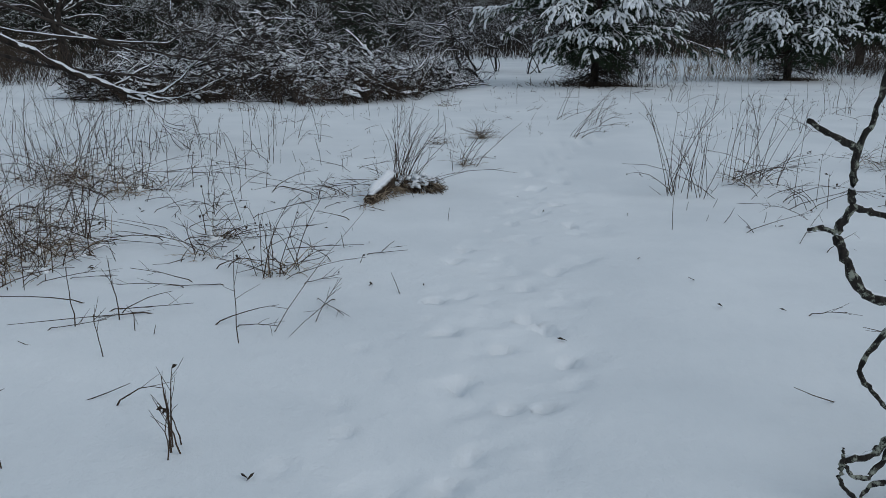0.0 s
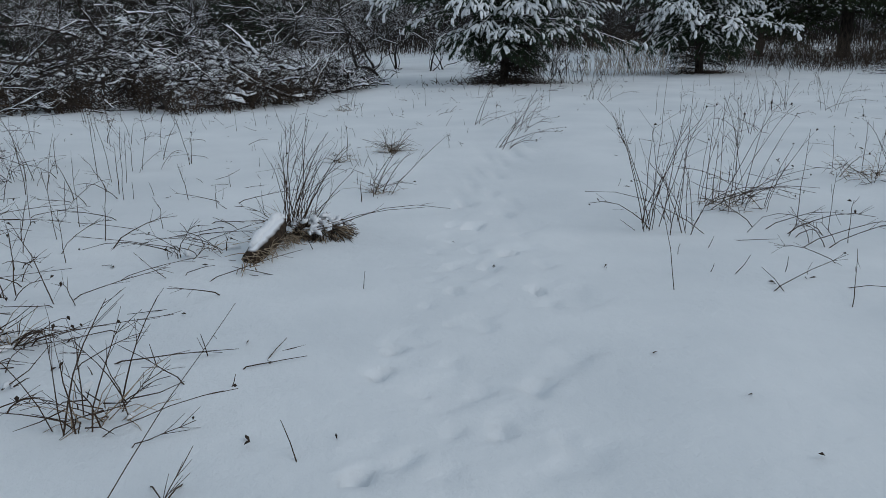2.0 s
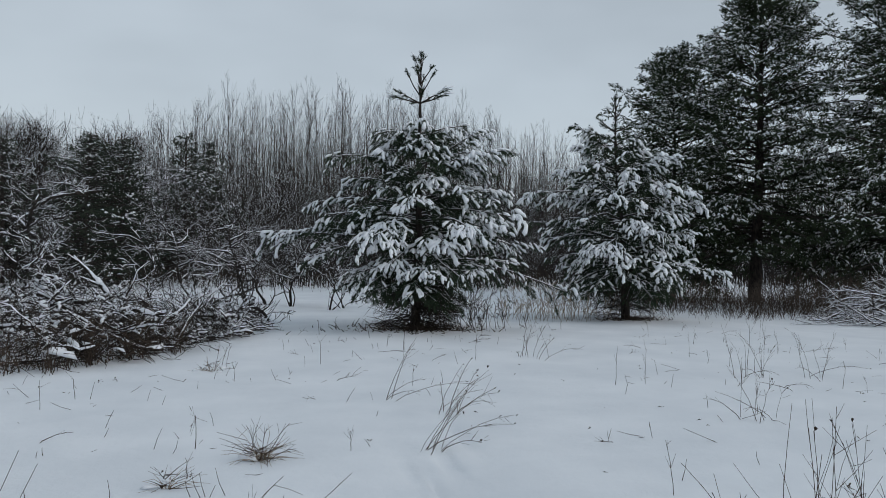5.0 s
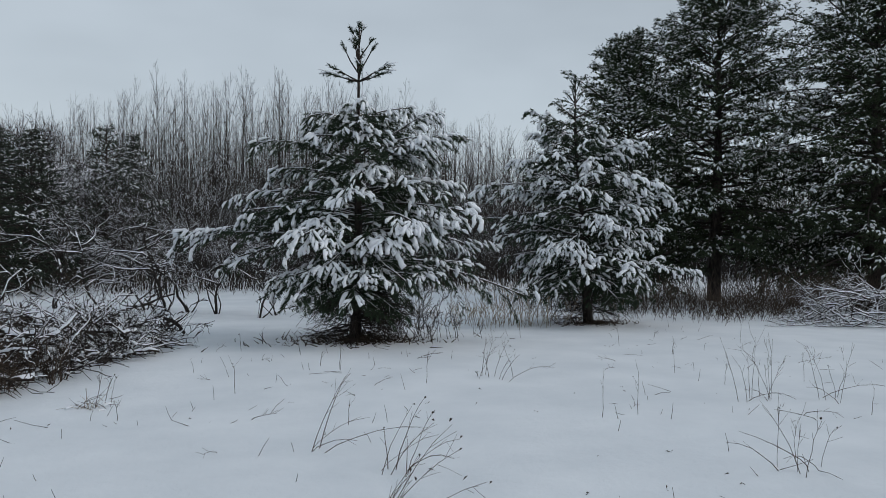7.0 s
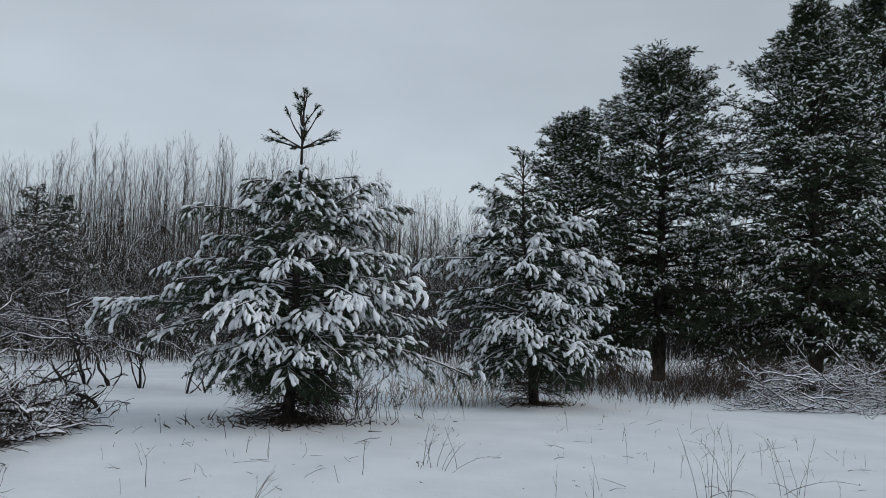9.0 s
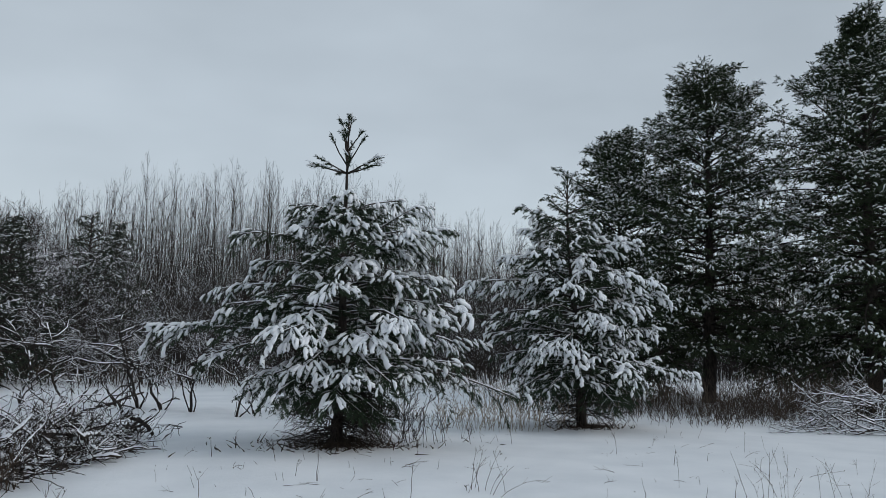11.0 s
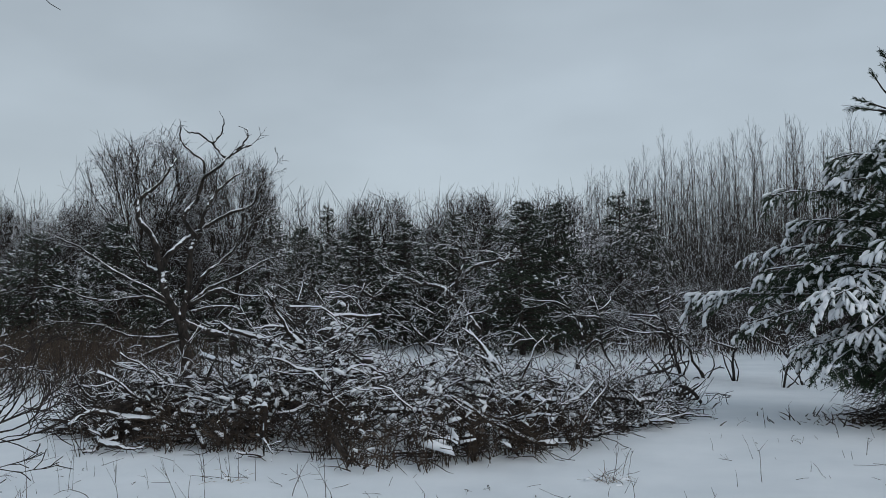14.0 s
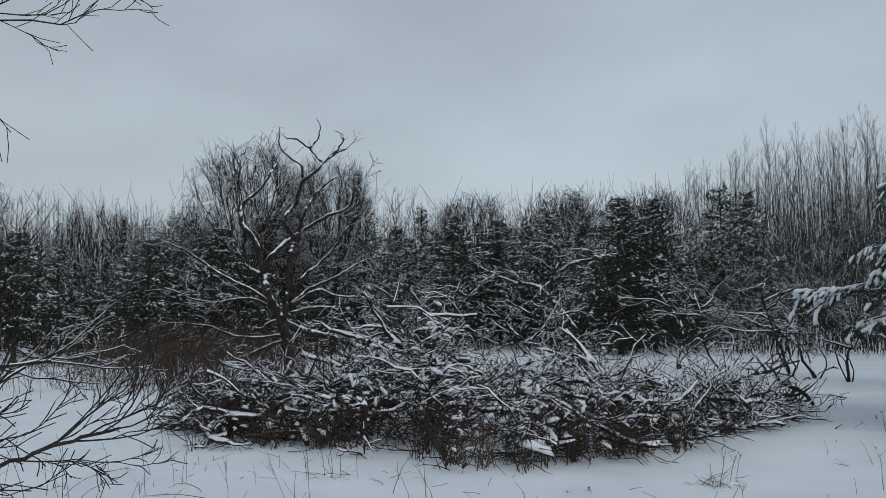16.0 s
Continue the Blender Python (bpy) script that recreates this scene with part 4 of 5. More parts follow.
old_limb([(-0.1, 1.1), (-1.3, 1.07), (-2.15, 1.4), (-3.3, 1.5)], 0.04, 0.01, 8, 2, 0.8, "limb", 0.05)
old_limb([(0.0, 1.9), (0.58, 2.35), (1.26, 2.65), (2.0, 3.1), (2.5, 3.2)], 0.05, 0.012, 8, 2, 0.8)
old_limb([(0.0, 1.85), (0.75, 2.3), (1.26, 2.15), (2.1, 2.1), (3.0, 2.0)], 0.05, 0.012, 8, 2, 0.7, "limb", 0.0)
old_limb([(0.05, 1.7), (1.1, 1.84), (1.6, 1.4), (2.1, 1.1)], 0.045, 0.014, 7, 2, 0.6, "limb", 0.0)
old_limb([(0.0, 2.0), (0.4, 2.7), (1.0, 3.2), (1.5, 3.9), (1.75, 4.3)], 0.05, 0.014, 8, 2, 0.9)
for x, y, h, s in ((-0.75, 26.4, 2.9, 1), (0.6, 28.0, 3.4, 2), (1.15, 27.6, 3.2, 3), (0.1, 28.6, 3.0, 4), (1.8, 27.0, 3.0, 5), (2.7, 25.6, 2.4, 6), (3.2, 26.4, 2.6, 7), (-3.6, 24.6, 3.6, 8), (-2.2, 29.5, 3.4, 9), (5.3, 24.4, 2.2, 10), (-6.0, 23.4, 3.3, 12), (-8.0, 24.6, 3.2, 13), (-4.6, 19.4, 2.2, 14), (-3.4, 19.9, 2.4, 15), (-5.6, 19.0, 1.9, 16), (-2.4, 20.4, 2.0, 17)):
    bare_tree("crooked_tree", x, y, h, "small crooked leafless tree edged with snow", 90 + s, "crooked trees", "crooked", M_LIMB, 0.03, 40 * s)

leaner = thing("leaning_tree", -4.2, 25.7, -0.05, 30, "small leaning leafless tree with a snow-covered trunk", "tree", "meadow trees")
for pts, r0, r1, twigs in (([(0.35, 0.0), (0.3, 0.8), (0.12, 1.2), (-0.22, 1.75), (-0.4, 2.0)], 0.075, 0.055, 1), ([(-0.4, 2.0), (-0.38, 2.4), (-0.2, 2.9), (-0.3, 3.3)], 0.045, 0.014, 7), ([(-0.4, 2.0), (-0.8, 2.3), (-1.3, 2.35), (-1.9, 2.6)], 0.045, 0.014, 8), ([(-0.38, 2.4), (0.2, 2.8), (0.8, 2.9), (1.1, 3.1)], 0.035, 0.012, 7), ([(-0.1, 1.6), (0.1, 1.9), (0.05, 2.2), (0.4, 2.3)], 0.03, 0.012, 4)):
    old_limb(pts, r0, r1, twigs, 1, 0.8, "limb", 0.2, 0.1, leaner)

# ---- the brush pile ----
random.seed(101), np.random.seed(101)
pile = thing("brush_pile", -3.2, 18.0, 0, 0, "long heap of cut branches covered with snow", "brush pile")
FRONT = np.array([(-7.4, 16.1), (-5.2, 15.6), (-3.6, 15.85), (-1.75, 15.5), (-0.65, 17.2), (0.1, 18.7), (0.9, 20.5)]) - np.array([-3.2, 18.0])
BACK = np.array([(-7.9, 18.0), (-6.2, 19.0), (-4.6, 19.6), (-3.0, 20.2), (-1.6, 20.8), (-0.4, 21.6), (0.6, 22.2)]) - np.array([-3.2, 18.0])
CREST = [0.35, 0.95, 1.4, 1.2, 0.6, 0.42, 0.28]


def pile_at(u, v):
    k = u * 6
    i = min(int(k), 5)
    f = FRONT[i] + (FRONT[i + 1] - FRONT[i]) * (k - i)
    b = BACK[i] + (BACK[i + 1] - BACK[i]) * (k - i)
    p = f + (b - f) * v + np.array([0, 0.34 * math.sin(u * 41) + 0.26 * math.sin(u * 97 + 1)]) * (1 - v)
    h = (CREST[i] + (CREST[i + 1] - CREST[i]) * (k - i)) * math.sin(math.pi * min(1, 0.12 + 0.8 * v)) ** 0.8 * (1 + 0.28 * math.sin(u * 23 + 0.6) + 0.18 * math.sin(u * 51 + 2))
    return p, h


for i in range(300):
    u, v = random.random() ** 1.35, random.uniform(0.0, 0.85)
    p, h = pile_at(u, v)
    a = Acc()
    az = random.uniform(0, 6.28)
    ln = random.uniform(0.4, 1.5)
    z = h * random.uniform(0.25, 1.0)
    r = 0.008 + 0.026 * random.random() ** 2.5
    start = (p[0] - math.cos(az) * ln * 0.45, p[1] - math.sin(az) * ln * 0.25, max(0.05, z - 0.1))
    fork(a, start, (math.cos(az), math.sin(az) * 0.6, random.uniform(-0.25, 0.4)), ln, r, 2, 0.95, 0.3, (2, 4), 0.08, (0, 0, -0.05), 0.52, 0.005, 0.15, 0.03)
    part("branch", a, M_PILE if i % 5 < 4 else M_BARKBARE, pile)
a = Acc()
for i in range(1900):
    u, v = random.random() ** 1.7 * 0.95, random.uniform(0, 0.8)
    p, h = pile_at(u, v)
    az = random.uniform(0, 6.28)
    fork(a, (p[0], p[1], max(0.02, h * random.random() * 0.9)), (math.cos(az), math.sin(az), random.uniform(-0.3, 0.9)), random.uniform(0.3, 0.8), 0.007, 1, 0.7, 0.24, (1, 3), 0.0, (0, 0, 0), 0.6, 0.004, 0.3, 0.02)
tagged(part("brushwood", a, M_BARKBARE, pile, "tangled fine dark twigs"), "", "", "", "stuff")
a = Acc()
for i in range(3200):
    u, v = random.random() * 0.66, random.uniform(-0.05, 0.4)
    p, h = pile_at(u, max(0, v))
    clump = noise.noise(Vector((p[0] * 1.6, p[1] * 1.6, 3.0)))
    if clump < 0.0:
        continue
    p = p + np.array([0, v * 3 * (0.3 + clump) if v < 0 else 0])
    q = (p[0], p[1], max(0.0, min(0.75, h * 0.8) * random.random() * (0.6 + clump)))
    az = random.uniform(0, 6.28)
    tube(a, bend(q, (math.cos(az), math.sin(az), random.uniform(0.1, 1.8)), random.uniform(0.15, 0.55), 3, 0.25, (0, 0, -0.7)), 0.008, 0.002, 3)
tagged(part("dead_grass", a, M_RUST, pile, "rusty dead grass and leaves along the foot"), "", "", "", "stuff")
a = Acc()
for i in range(1200):
    u, v = random.random() * 0.68, random.uniform(-0.03, 0.3)
    p, h = pile_at(u, max(0, v))
    clump = noise.noise(Vector((p[0] * 1.6, p[1] * 1.6, 3.0)))
    if clump < -0.1:
        continue
    scatter(a, LUMPS_FAR[i % 3], [(p[0], p[1] + v * (v < 0), max(0.01, min(0.55, 0.1 + h) * random.random()))], [np.random.normal(0, 1, 3)], [random.uniform(0.04, 0.1)], random.uniform(0.8, 1.8))
tagged(part("dead_leaves", a, M_RUST, pile, "withered brown leaves along the foot"), "", "", "", "stuff")
a = Acc()
for i in range(1700):
    u, v = random.random() ** 1.3, random.uniform(0.0, 0.8)
    p, h = pile_at(u, v)
    scatter(a, LUMPS[i % 8], [(p[0], p[1], max(0.03, h * random.uniform(0.3, 1.0)))], [(random.uniform(-1, 1), random.uniform(-0.5, 0.5), random.uniform(-0.3, 0.2))], [random.uniform(0.05, 0.17)], random.uniform(0.8, 1.6))
tagged(part("snow_load", a, M_SNOWLOAD, pile, "lumps of snow caught in the twigs"), "", "", "", "stuff")
a = Acc()
for i in range(1500):
    u, v = random.random() * 0.72, random.uniform(-0.06, 0.25)
    p, h = pile_at(u, max(0, v))
    if noise.noise(Vector((p[0] * 1.1, p[1] * 1.1, 9.0))) < 0.08:
        continue
    tube(a, bend((p[0], p[1] + v * 4 * (v < 0), -0.02), (random.gauss(0, 0.3), random.gauss(0, 0.3), 1), random.uniform(0.2, 0.8), 3, 0.16), 0.0055, 0.002, 3)
tagged(part("dead_growth", a, M_RUST, pile, "upright rusty weed stems before the branches"), "", "", "", "stuff")
# long limbs that stand clear of the heap
for x0, y0, z0, x1, y1, z1, r in ((-4.2, 1.4, 0.9, -0.6, 0.2, 0.75, 0.045), (1.7, -0.3, 0.75, 1.0, 0.3, 1.25, 0.05), (1.6, 1.0, 0.35, 3.9, 2.6, 0.55, 0.045), (3.7, 1.4, 0.15, 2.2, 2.4, 0.7, 0.05), (-3.8, -0.8, 0.35, -0.3, -1.0, 0.5, 0.04), (-2.8, -0.3, 0.6, 0.4, -0.7, 0.3, 0.04)):
    a = Acc()
    ln = math.dist((x0, y0, z0), (x1, y1, z1))
    fork(a, (x0, y0, z0), (x1 - x0, y1 - y0, z1 - z0), ln, r, 2, 0.6, 0.07, (2, 4), 0.05, (0, 0, 0), 0.35, 0.006, 0.3, 0.03)
    part("branch", a, M_PILE, pile, "long snow-topped limb")
a = Acc()
scatter(a, LUMPS[0], [(1.2, -2.4, 0.22)], [(1, 0.1, -0.12)], [0.4], 1.2)
part("snow_cap", a, M_SNOWLOAD, pile, "rounded cap of snow on the near end")

# ---- smaller heap of brush by the tall pines ----
random.seed(111), np.random.seed(111)
heap = thing("brush_heap", 17.4, 20.8, 0, 0, "low heap of thin branches whitened by snow", "brush pile")
for i in range(110):
    a = Acc()
    p = (random.uniform(-2.6, 2.4), random.uniform(-0.9, 1.2))
    h = 0.95 * max(0.1, 1 - (p[0] / 3.0) ** 2 - (p[1] / 1.6) ** 2 * 0.5)
    az = random.uniform(0, 6.28)
    fork(a, (*p, max(0.03, h * random.random())), (math.cos(az), math.sin(az) * 0.5, random.uniform(-0.2, 0.35)), random.uniform(0.7, 1.7), 0.016, 2, 0.7, 0.18, (3, 5), 0.04, (0, 0, -0.1), 0.5, 0.005, 0.2, 0.02)
    part("branch", a, M_PILE, heap)

# ---- brown undergrowth ----
thicket("dead_goldenrod", 18.5, 24.0, 10, 3.4, 1.05, 1100, "brown dead weeds under the tall pines", 121, M_RUST, 0, 0.6, "brown weeds", 1)
thicket("dead_goldenrod", 13.2, 25.6, 6, 3.0, 0.8, 520, "brown dead weeds between the pines", 122, M_RUST, 0, 0.6, "brown weeds", 1)
thicket("dead_goldenrod", -12.5, 21.8, 7, 4.5, 1.1, 700, "rust-brown dead weeds beside the brush pile", 123, M_RUST, 0, 0.6, "brown weeds", 1)
thicket("dead_goldenrod", -17.0, 27.0, 9, 4, 1.3, 560, "rust-brown dead weeds before the wood", 124, M_RUST, 0, 0.6, "brown weeds", 1)
thicket("dead_goldenrod", -3.0, 37.0, 16, 5, 0.8, 480, "brown dead weeds at the far side of the meadow", 125, M_RUST, 0, 0.6, "brown weeds", 1)
thicket("dead_goldenrod", 10.0, 37.0, 16, 5, 0.9, 480, "brown dead weeds at the far side of the meadow", 126, M_RUST, 0, 0.6, "brown weeds", 1)
thicket("low_shrub", 14.0, 22.6, 3.4, 1.4, 0.6, 110, "brown shrubby weeds at the meadow's edge", 129, M_RUST, 0, 0.6, "low shrubs", 2)
thicket("low_shrub", 4.9, 20.4, 2.0, 1.0, 0.8, 60, "dark bare shrub beside a pine's foot", 127, M_TWIG, 0.01, 0.5, "low shrubs", 2)
thicket("low_shrub", 7.6, 22.6, 3.2, 1.2, 0.75, 130, "dry shrubby weeds between two pines", 128, M_STRAW, 0, 0.4, "low shrubs", 1)

# ---- overhanging bare tree beside the path ----
random.seed(131), np.random.seed(131)
OX, OY = -6.1, 6.1
over = thing("overhanging_tree", OX, OY, -0.1, 0, "leafless tree with snow on its low limbs", "tree", "meadow trees")
OV = np.array([OX, OY, -0.1])
a = Acc()
tr = bend((0, 0, 0), (0.03, 0.05, 1), 5.0, 6, 0.03)
tube(a, tr, 0.17, 0.07, 9, 0, 0.06)
part("trunk", a, M_TWIG, over)


def over_limb(pts, r0, r1, twigs, mat, snow, label=""):
    """A limb through given places, with its side twigs: share, way, length, thickness, depth."""
    line = np.array([tr[2] + OV] + list(pts)) - OV
    acc = Acc()
    fine = spline(line, 6)
    fine[1:] += np.random.normal(0, 0.006, fine[1:].shape)
    tube(acc, fine, r0, r1, 7, snow, 0.1)
    for s, d, ln, r, depth in twigs:
        q, t = along(line, s)
        fork(acc, q, d, ln, r, depth, 0.55, 0.2, (4, 6), snow * 0.6, (0, 0, 0.12), 0.5, 0.003, 0.15, 0.12)
    part("limb", acc, mat, over, label)


over_limb([(-5.3, 7.2, 1.8), (-4.56, 8.33, 1.36), (-4.1, 9.12, 0.92), (-3.62, 9.64, 0.64)], 0.034, 0.017,
          [(0.99, (1.35, 0.8, -0.02), 1.5, 0.014, 2), (0.98, (0.8, -0.3, -0.45), 1.0, 0.011, 2), (0.86, (0.4, 1.2, 0.05), 1.2, 0.014, 1), (0.75, (0.9, 1.1, 0.2), 1.1, 0.012, 1), (0.93, (1.0, 0.3, -0.3), 1.1, 0.01, 2)],
          M_PILE, 0.06, "low limb with a ridge of snow")
over_limb([(-4.9, 7.4, 1.9), (-3.5, 8.75, 1.3), (-2.75, 9.45, 1.08)], 0.024, 0.009,
          [(0.98, (1, 1.1, 0.25), 0.8, 0.007, 2), (0.95, (1, 1.2, 0.0), 0.85, 0.007, 2), (0.9, (0.7, 1, 0.6), 0.75, 0.006, 2), (0.86, (0.9, 1.1, -0.15), 0.85, 0.006, 2), (0.8, (0.6, 1.2, 0.3), 0.8, 0.006, 2), (0.92, (1.1, 0.9, 0.1), 0.9, 0.007, 2), (0.97, (1.1, 0.8, 0.45), 0.7, 0.006, 2), (0.75, (0.9, 1.2, 0.45), 1.0, 0.007, 2), (0.7, (0.8, 1.2, 0.0), 1.1, 0.007, 2)], M_BARKBARE, 0.0)
over_limb([(-5.3, 7.5, 1.5), (-4.3, 8.9, 1.05), (-3.29, 10.07, 0.86), (-3.0, 10.23, 0.93), (-2.7, 10.36, 1.04), (-2.45, 10.49, 1.11)], 0.022, 0.008,
          [(0.8, (0.6, 1.0, 0.5), 0.7, 0.007, 2), (0.85, (0.8, 1.0, 0.1), 0.7, 0.007, 2), (0.9, (0.5, 1.0, 0.7), 0.6, 0.006, 2), (0.95, (0.8, 1.0, 0.4), 0.6, 0.006, 2), (0.99, (0.8, 1.0, 0.25), 0.5, 0.006, 2), (0.75, (0.6, 1.0, 0.8), 0.8, 0.007, 2), (0.7, (0.5, 1.0, -0.1), 0.7, 0.006, 2)], M_BARKBARE, 0.0)
over_limb([(-5.3, 7.7, 1.65), (-4.5, 9.0, 1.4), (-3.64, 10.27, 1.27), (-3.37, 10.48, 1.4), (-3.13, 10.63, 1.44)], 0.018, 0.007,
          [(0.9, (0.5, 1.0, 0.5), 0.6, 0.006, 2), (0.95, (0.8, 1.0, 0.0), 0.5, 0.006, 2), (0.99, (0.7, 1.0, -0.3), 0.6, 0.006, 2), (0.8, (0.6, 1.0, -0.4), 0.6, 0.006, 2), (0.85, (0.6, 1.0, 0.8), 0.5, 0.006, 2)], M_TWIG, 0.02)
over_limb([(-5.4, 8.2, 3.7), (-4.6, 10.0, 3.76), (-4.1, 10.8, 3.68)], 0.03, 0.01,
          [(0.98, (0.8, 0.9, -0.08), 1.1, 0.008, 2), (0.94, (0.8, 0.9, 0.25), 0.9, 0.007, 2), (0.9, (0.9, 0.7, 0.0), 1.0, 0.007, 2), (0.86, (0.4, 0.5, -0.8), 0.7, 0.006, 1), (0.8, (0.7, 0.7, -0.4), 0.8, 0.006, 2)], M_BARKBARE, 0.0)
over_limb([(-5.5, 8.0, 3.3), (-4.7, 9.8, 3.4), (-4.3, 10.55, 3.36)], 0.035, 0.01,
          [(0.97, (0.6, 0.7, -0.05), 0.8, 0.006, 1), (0.85, (0.7, 0.7, -0.3), 0.6, 0.006, 1), (0.92, (0.3, 0.5, -0.7), 0.5, 0.005, 1)], M_BARKBARE, 0.0)

# ---- gnarled lichened shrub beside the start ----
random.seed(141), np.random.seed(141)
gnarl = thing("gnarled_shrub", 2.3, 2.7, -0.05, 0, "gnarled dark shrub branch spotted with pale lichen", "shrub")
gn = np.array([2.3, 2.7, -0.05])


def crook(pts, r0, r1, name="branch", snow=0.012):
    fine = spline(pts, 6)
    fine[1:-1] += np.random.normal(0, 0.0025, fine[1:-1].shape)
    a = Acc()
    tube(a, fine - gn, r0, r1, 8, snow, 0.24)
    part(name, a, M_LICHEN, gnarl)


crook([(2.3, 2.7, -0.05), (2.1, 2.66, 0.25), (1.75, 2.62, 0.5), (1.57, 2.6, 0.56), (1.47, 2.6, 0.6), (1.40, 2.6, 0.72), (1.355, 2.6, 0.81), (1.39, 2.6, 0.9), (1.385, 2.6, 0.98), (1.385, 2.6, 1.1), (1.42, 2.6, 1.19), (1.45, 2.6, 1.36), (1.52, 2.62, 1.5)], 0.021, 0.008, "stem")
crook([(1.385, 2.6, 1.1), (1.29, 2.6, 1.15), (1.2, 2.59, 1.195)], 0.011, 0.007)
crook([(1.355, 2.6, 0.81), (1.30, 2.6, 0.83), (1.25, 2.59, 0.825)], 0.01, 0.007)
crook([(1.39, 2.6, 0.9), (1.46, 2.61, 0.885), (1.55, 2.62, 0.86), (1.7, 2.65, 0.84)], 0.012, 0.006)
crook([(2.1, 2.66, 0.25), (1.75, 2.6, 0.48), (1.6, 2.6, 0.46), (1.51, 2.6, 0.31), (1.56, 2.6, 0.22), (1.64, 2.6, 0.14)], 0.014, 0.007)
crook([(2.3, 2.7, 0.0), (1.9, 2.4, 0.3), (1.6, 2.22, 0.34), (1.42, 2.2, 0.26), (1.36, 2.2, 0.19), (1.28, 2.2, 0.17), (1.27, 2.2, 0.10), (1.33, 2.2, 0.03)], 0.018, 0.006)
crook([(1.42, 2.2, 0.26), (1.38, 2.2, 0.14), (1.32, 2.2, 0.11), (1.27, 2.19, 0.17), (1.26, 2.19, 0.22)], 0.008, 0.005)
crook([(1.9, 2.4, 0.2), (1.62, 2.2, 0.12), (1.5, 2.18, 0.06), (1.42, 2.2, 0.09), (1.36, 2.2, 0.06), (1.34, 2.2, -0.01)], 0.012, 0.005)
crook([(1.62, 2.2, 0.12), (1.54, 2.18, 0.2), (1.46, 2.18, 0.17), (1.44, 2.17, 0.02)], 0.009, 0.005)
crook([(1.6, 2.22, 0.34), (1.52, 2.2, 0.24), (1.5, 2.19, 0.14), (1.53, 2.18, 0.02)], 0.01, 0.006)
crook([(1.5, 2.18, 0.06), (1.44, 2.16, -0.02), (1.4, 2.15, 0.03)], 0.007, 0.004)

# ---- snow-topped log and its weeds ----
random.seed(151), np.random.seed(151)
log = thing("fallen_log", -0.56, 6.95, 0.0, 0, "short rotten mossy log end with snow on top", "log")
axis = [(-0.09 + 0.02 * k + random.uniform(-0.012, 0.012), -0.34 + 0.043 * k, 0.03 + 0.015 * k) for k in range(10)]
a = Acc()
tube(a, axis, [0.045, 0.062, 0.068, 0.064, 0.07, 0.066, 0.068, 0.064, 0.06, 0.045], None, 14, 0.0, 0.18)
part("wood", a, M_ROT, log, "rotten dark wood")
a = Acc()
tube(a, [(x - 0.012, y, z + 0.06 + random.uniform(-0.006, 0.01)) for x, y, z in axis[1:]], [0.016, 0.026, 0.03, 0.031, 0.033, 0.031, 0.032, 0.03, 0.02], None, 9, 0.0, 0.25)
for k in range(9):
    scatter(a, LUMPS[k % 8], [(-0.09 + 0.02 * k + random.uniform(-0.025, 0.025), -0.32 + 0.042 * k, 0.07 + 0.015 * k)], [(0.35, 1, 0.25)], [random.uniform(0.07, 0.13)], random.uniform(0.9, 1.4))
tagged(part("snow_cap", a, M_SNOWLOAD, log, "lumpy snow along the log"), kind="stuff")
a = Acc()
for k in range(150):
    s = random.random()
    q = (-0.1 + 0.3 * s + random.uniform(-0.06, 0.06), -0.5 + 0.75 * s, random.uniform(0.0, 0.1))
    tube(a, bend(q, (random.uniform(-0.4, 1), random.uniform(-1, 0.2), random.uniform(-0.5, 0.6)), random.uniform(0.05, 0.15), 3, 0.2, (0, 0, -0.6)), 0.004, 0.0015, 3)
tagged(part("moss", a, M_STRAW, log, "frayed straw and moss along the log"), kind="stuff")

# ---- matted mound of grass behind it, capped with snow ----
mound = thing("grass_mound", -0.2, 7.2, 0.0, 0, "mound of matted brown grass capped with snow", "grass")
a, b, c = Acc(), Acc(), Acc()
for k in range(620):
    t, r = random.uniform(0, 6.28), math.sqrt(random.random())
    q = (0.2 * r * math.cos(t), 0.14 * r * math.sin(t), 0.13 * (1 - r * r) * random.random())
    acc = a if k % 2 else b
    tube(acc, bend(q, (math.cos(t), math.sin(t) - 0.3, random.uniform(-0.5, 0.5)), random.uniform(0.06, 0.18), 3, 0.2, (0, 0, -0.8)), 0.0045, 0.0015, 3)
tagged(part("grass", a, M_RUST, mound, "brown matted grass"), kind="stuff")
tagged(part("straw", b, M_STRAW, mound, "bleached straw"), kind="stuff")
for k in range(60):
    t, r = random.uniform(0, 6.28), 0.95 * math.sqrt(random.random())
    scatter(c, LUMPS[k % 8], [(0.22 * r * math.cos(t) - 0.02, 0.14 * r * math.sin(t), 0.06 + 0.1 * (1 - r * r))], [(random.uniform(-1, 1), random.uniform(-1, 1), 0.0)], [random.uniform(0.05, 0.1)], random.uniform(1.2, 1.9))
tagged(part("snow_cap", c, M_SNOWLOAD, mound, "cap of snow"), kind="stuff")
weed_clump(-0.4, 7.2, 34, 0.75, 0.12, "tall dry weeds fanning up behind a log", (0.3, 0.1), None, 0.04, 120, flat=0.15)
weed_clump(-0.95, 6.95, 12, 0.45, 0.2, "dark broken stems lying beside a log", (-0.3, -0.1), None, 0.4, 10, flat=0.95)
weed_clump(-4.6, 8.9, 34, 0.8, 1.0, "thin upright dead stems", (0, 0), None, 0.05, 0, flat=0.1)
weed_clump(-2.6, 9.3, 16, 0.6, 0.9, "thin upright dead stems", (0, 0), None, 0.05, 0, flat=0.2)
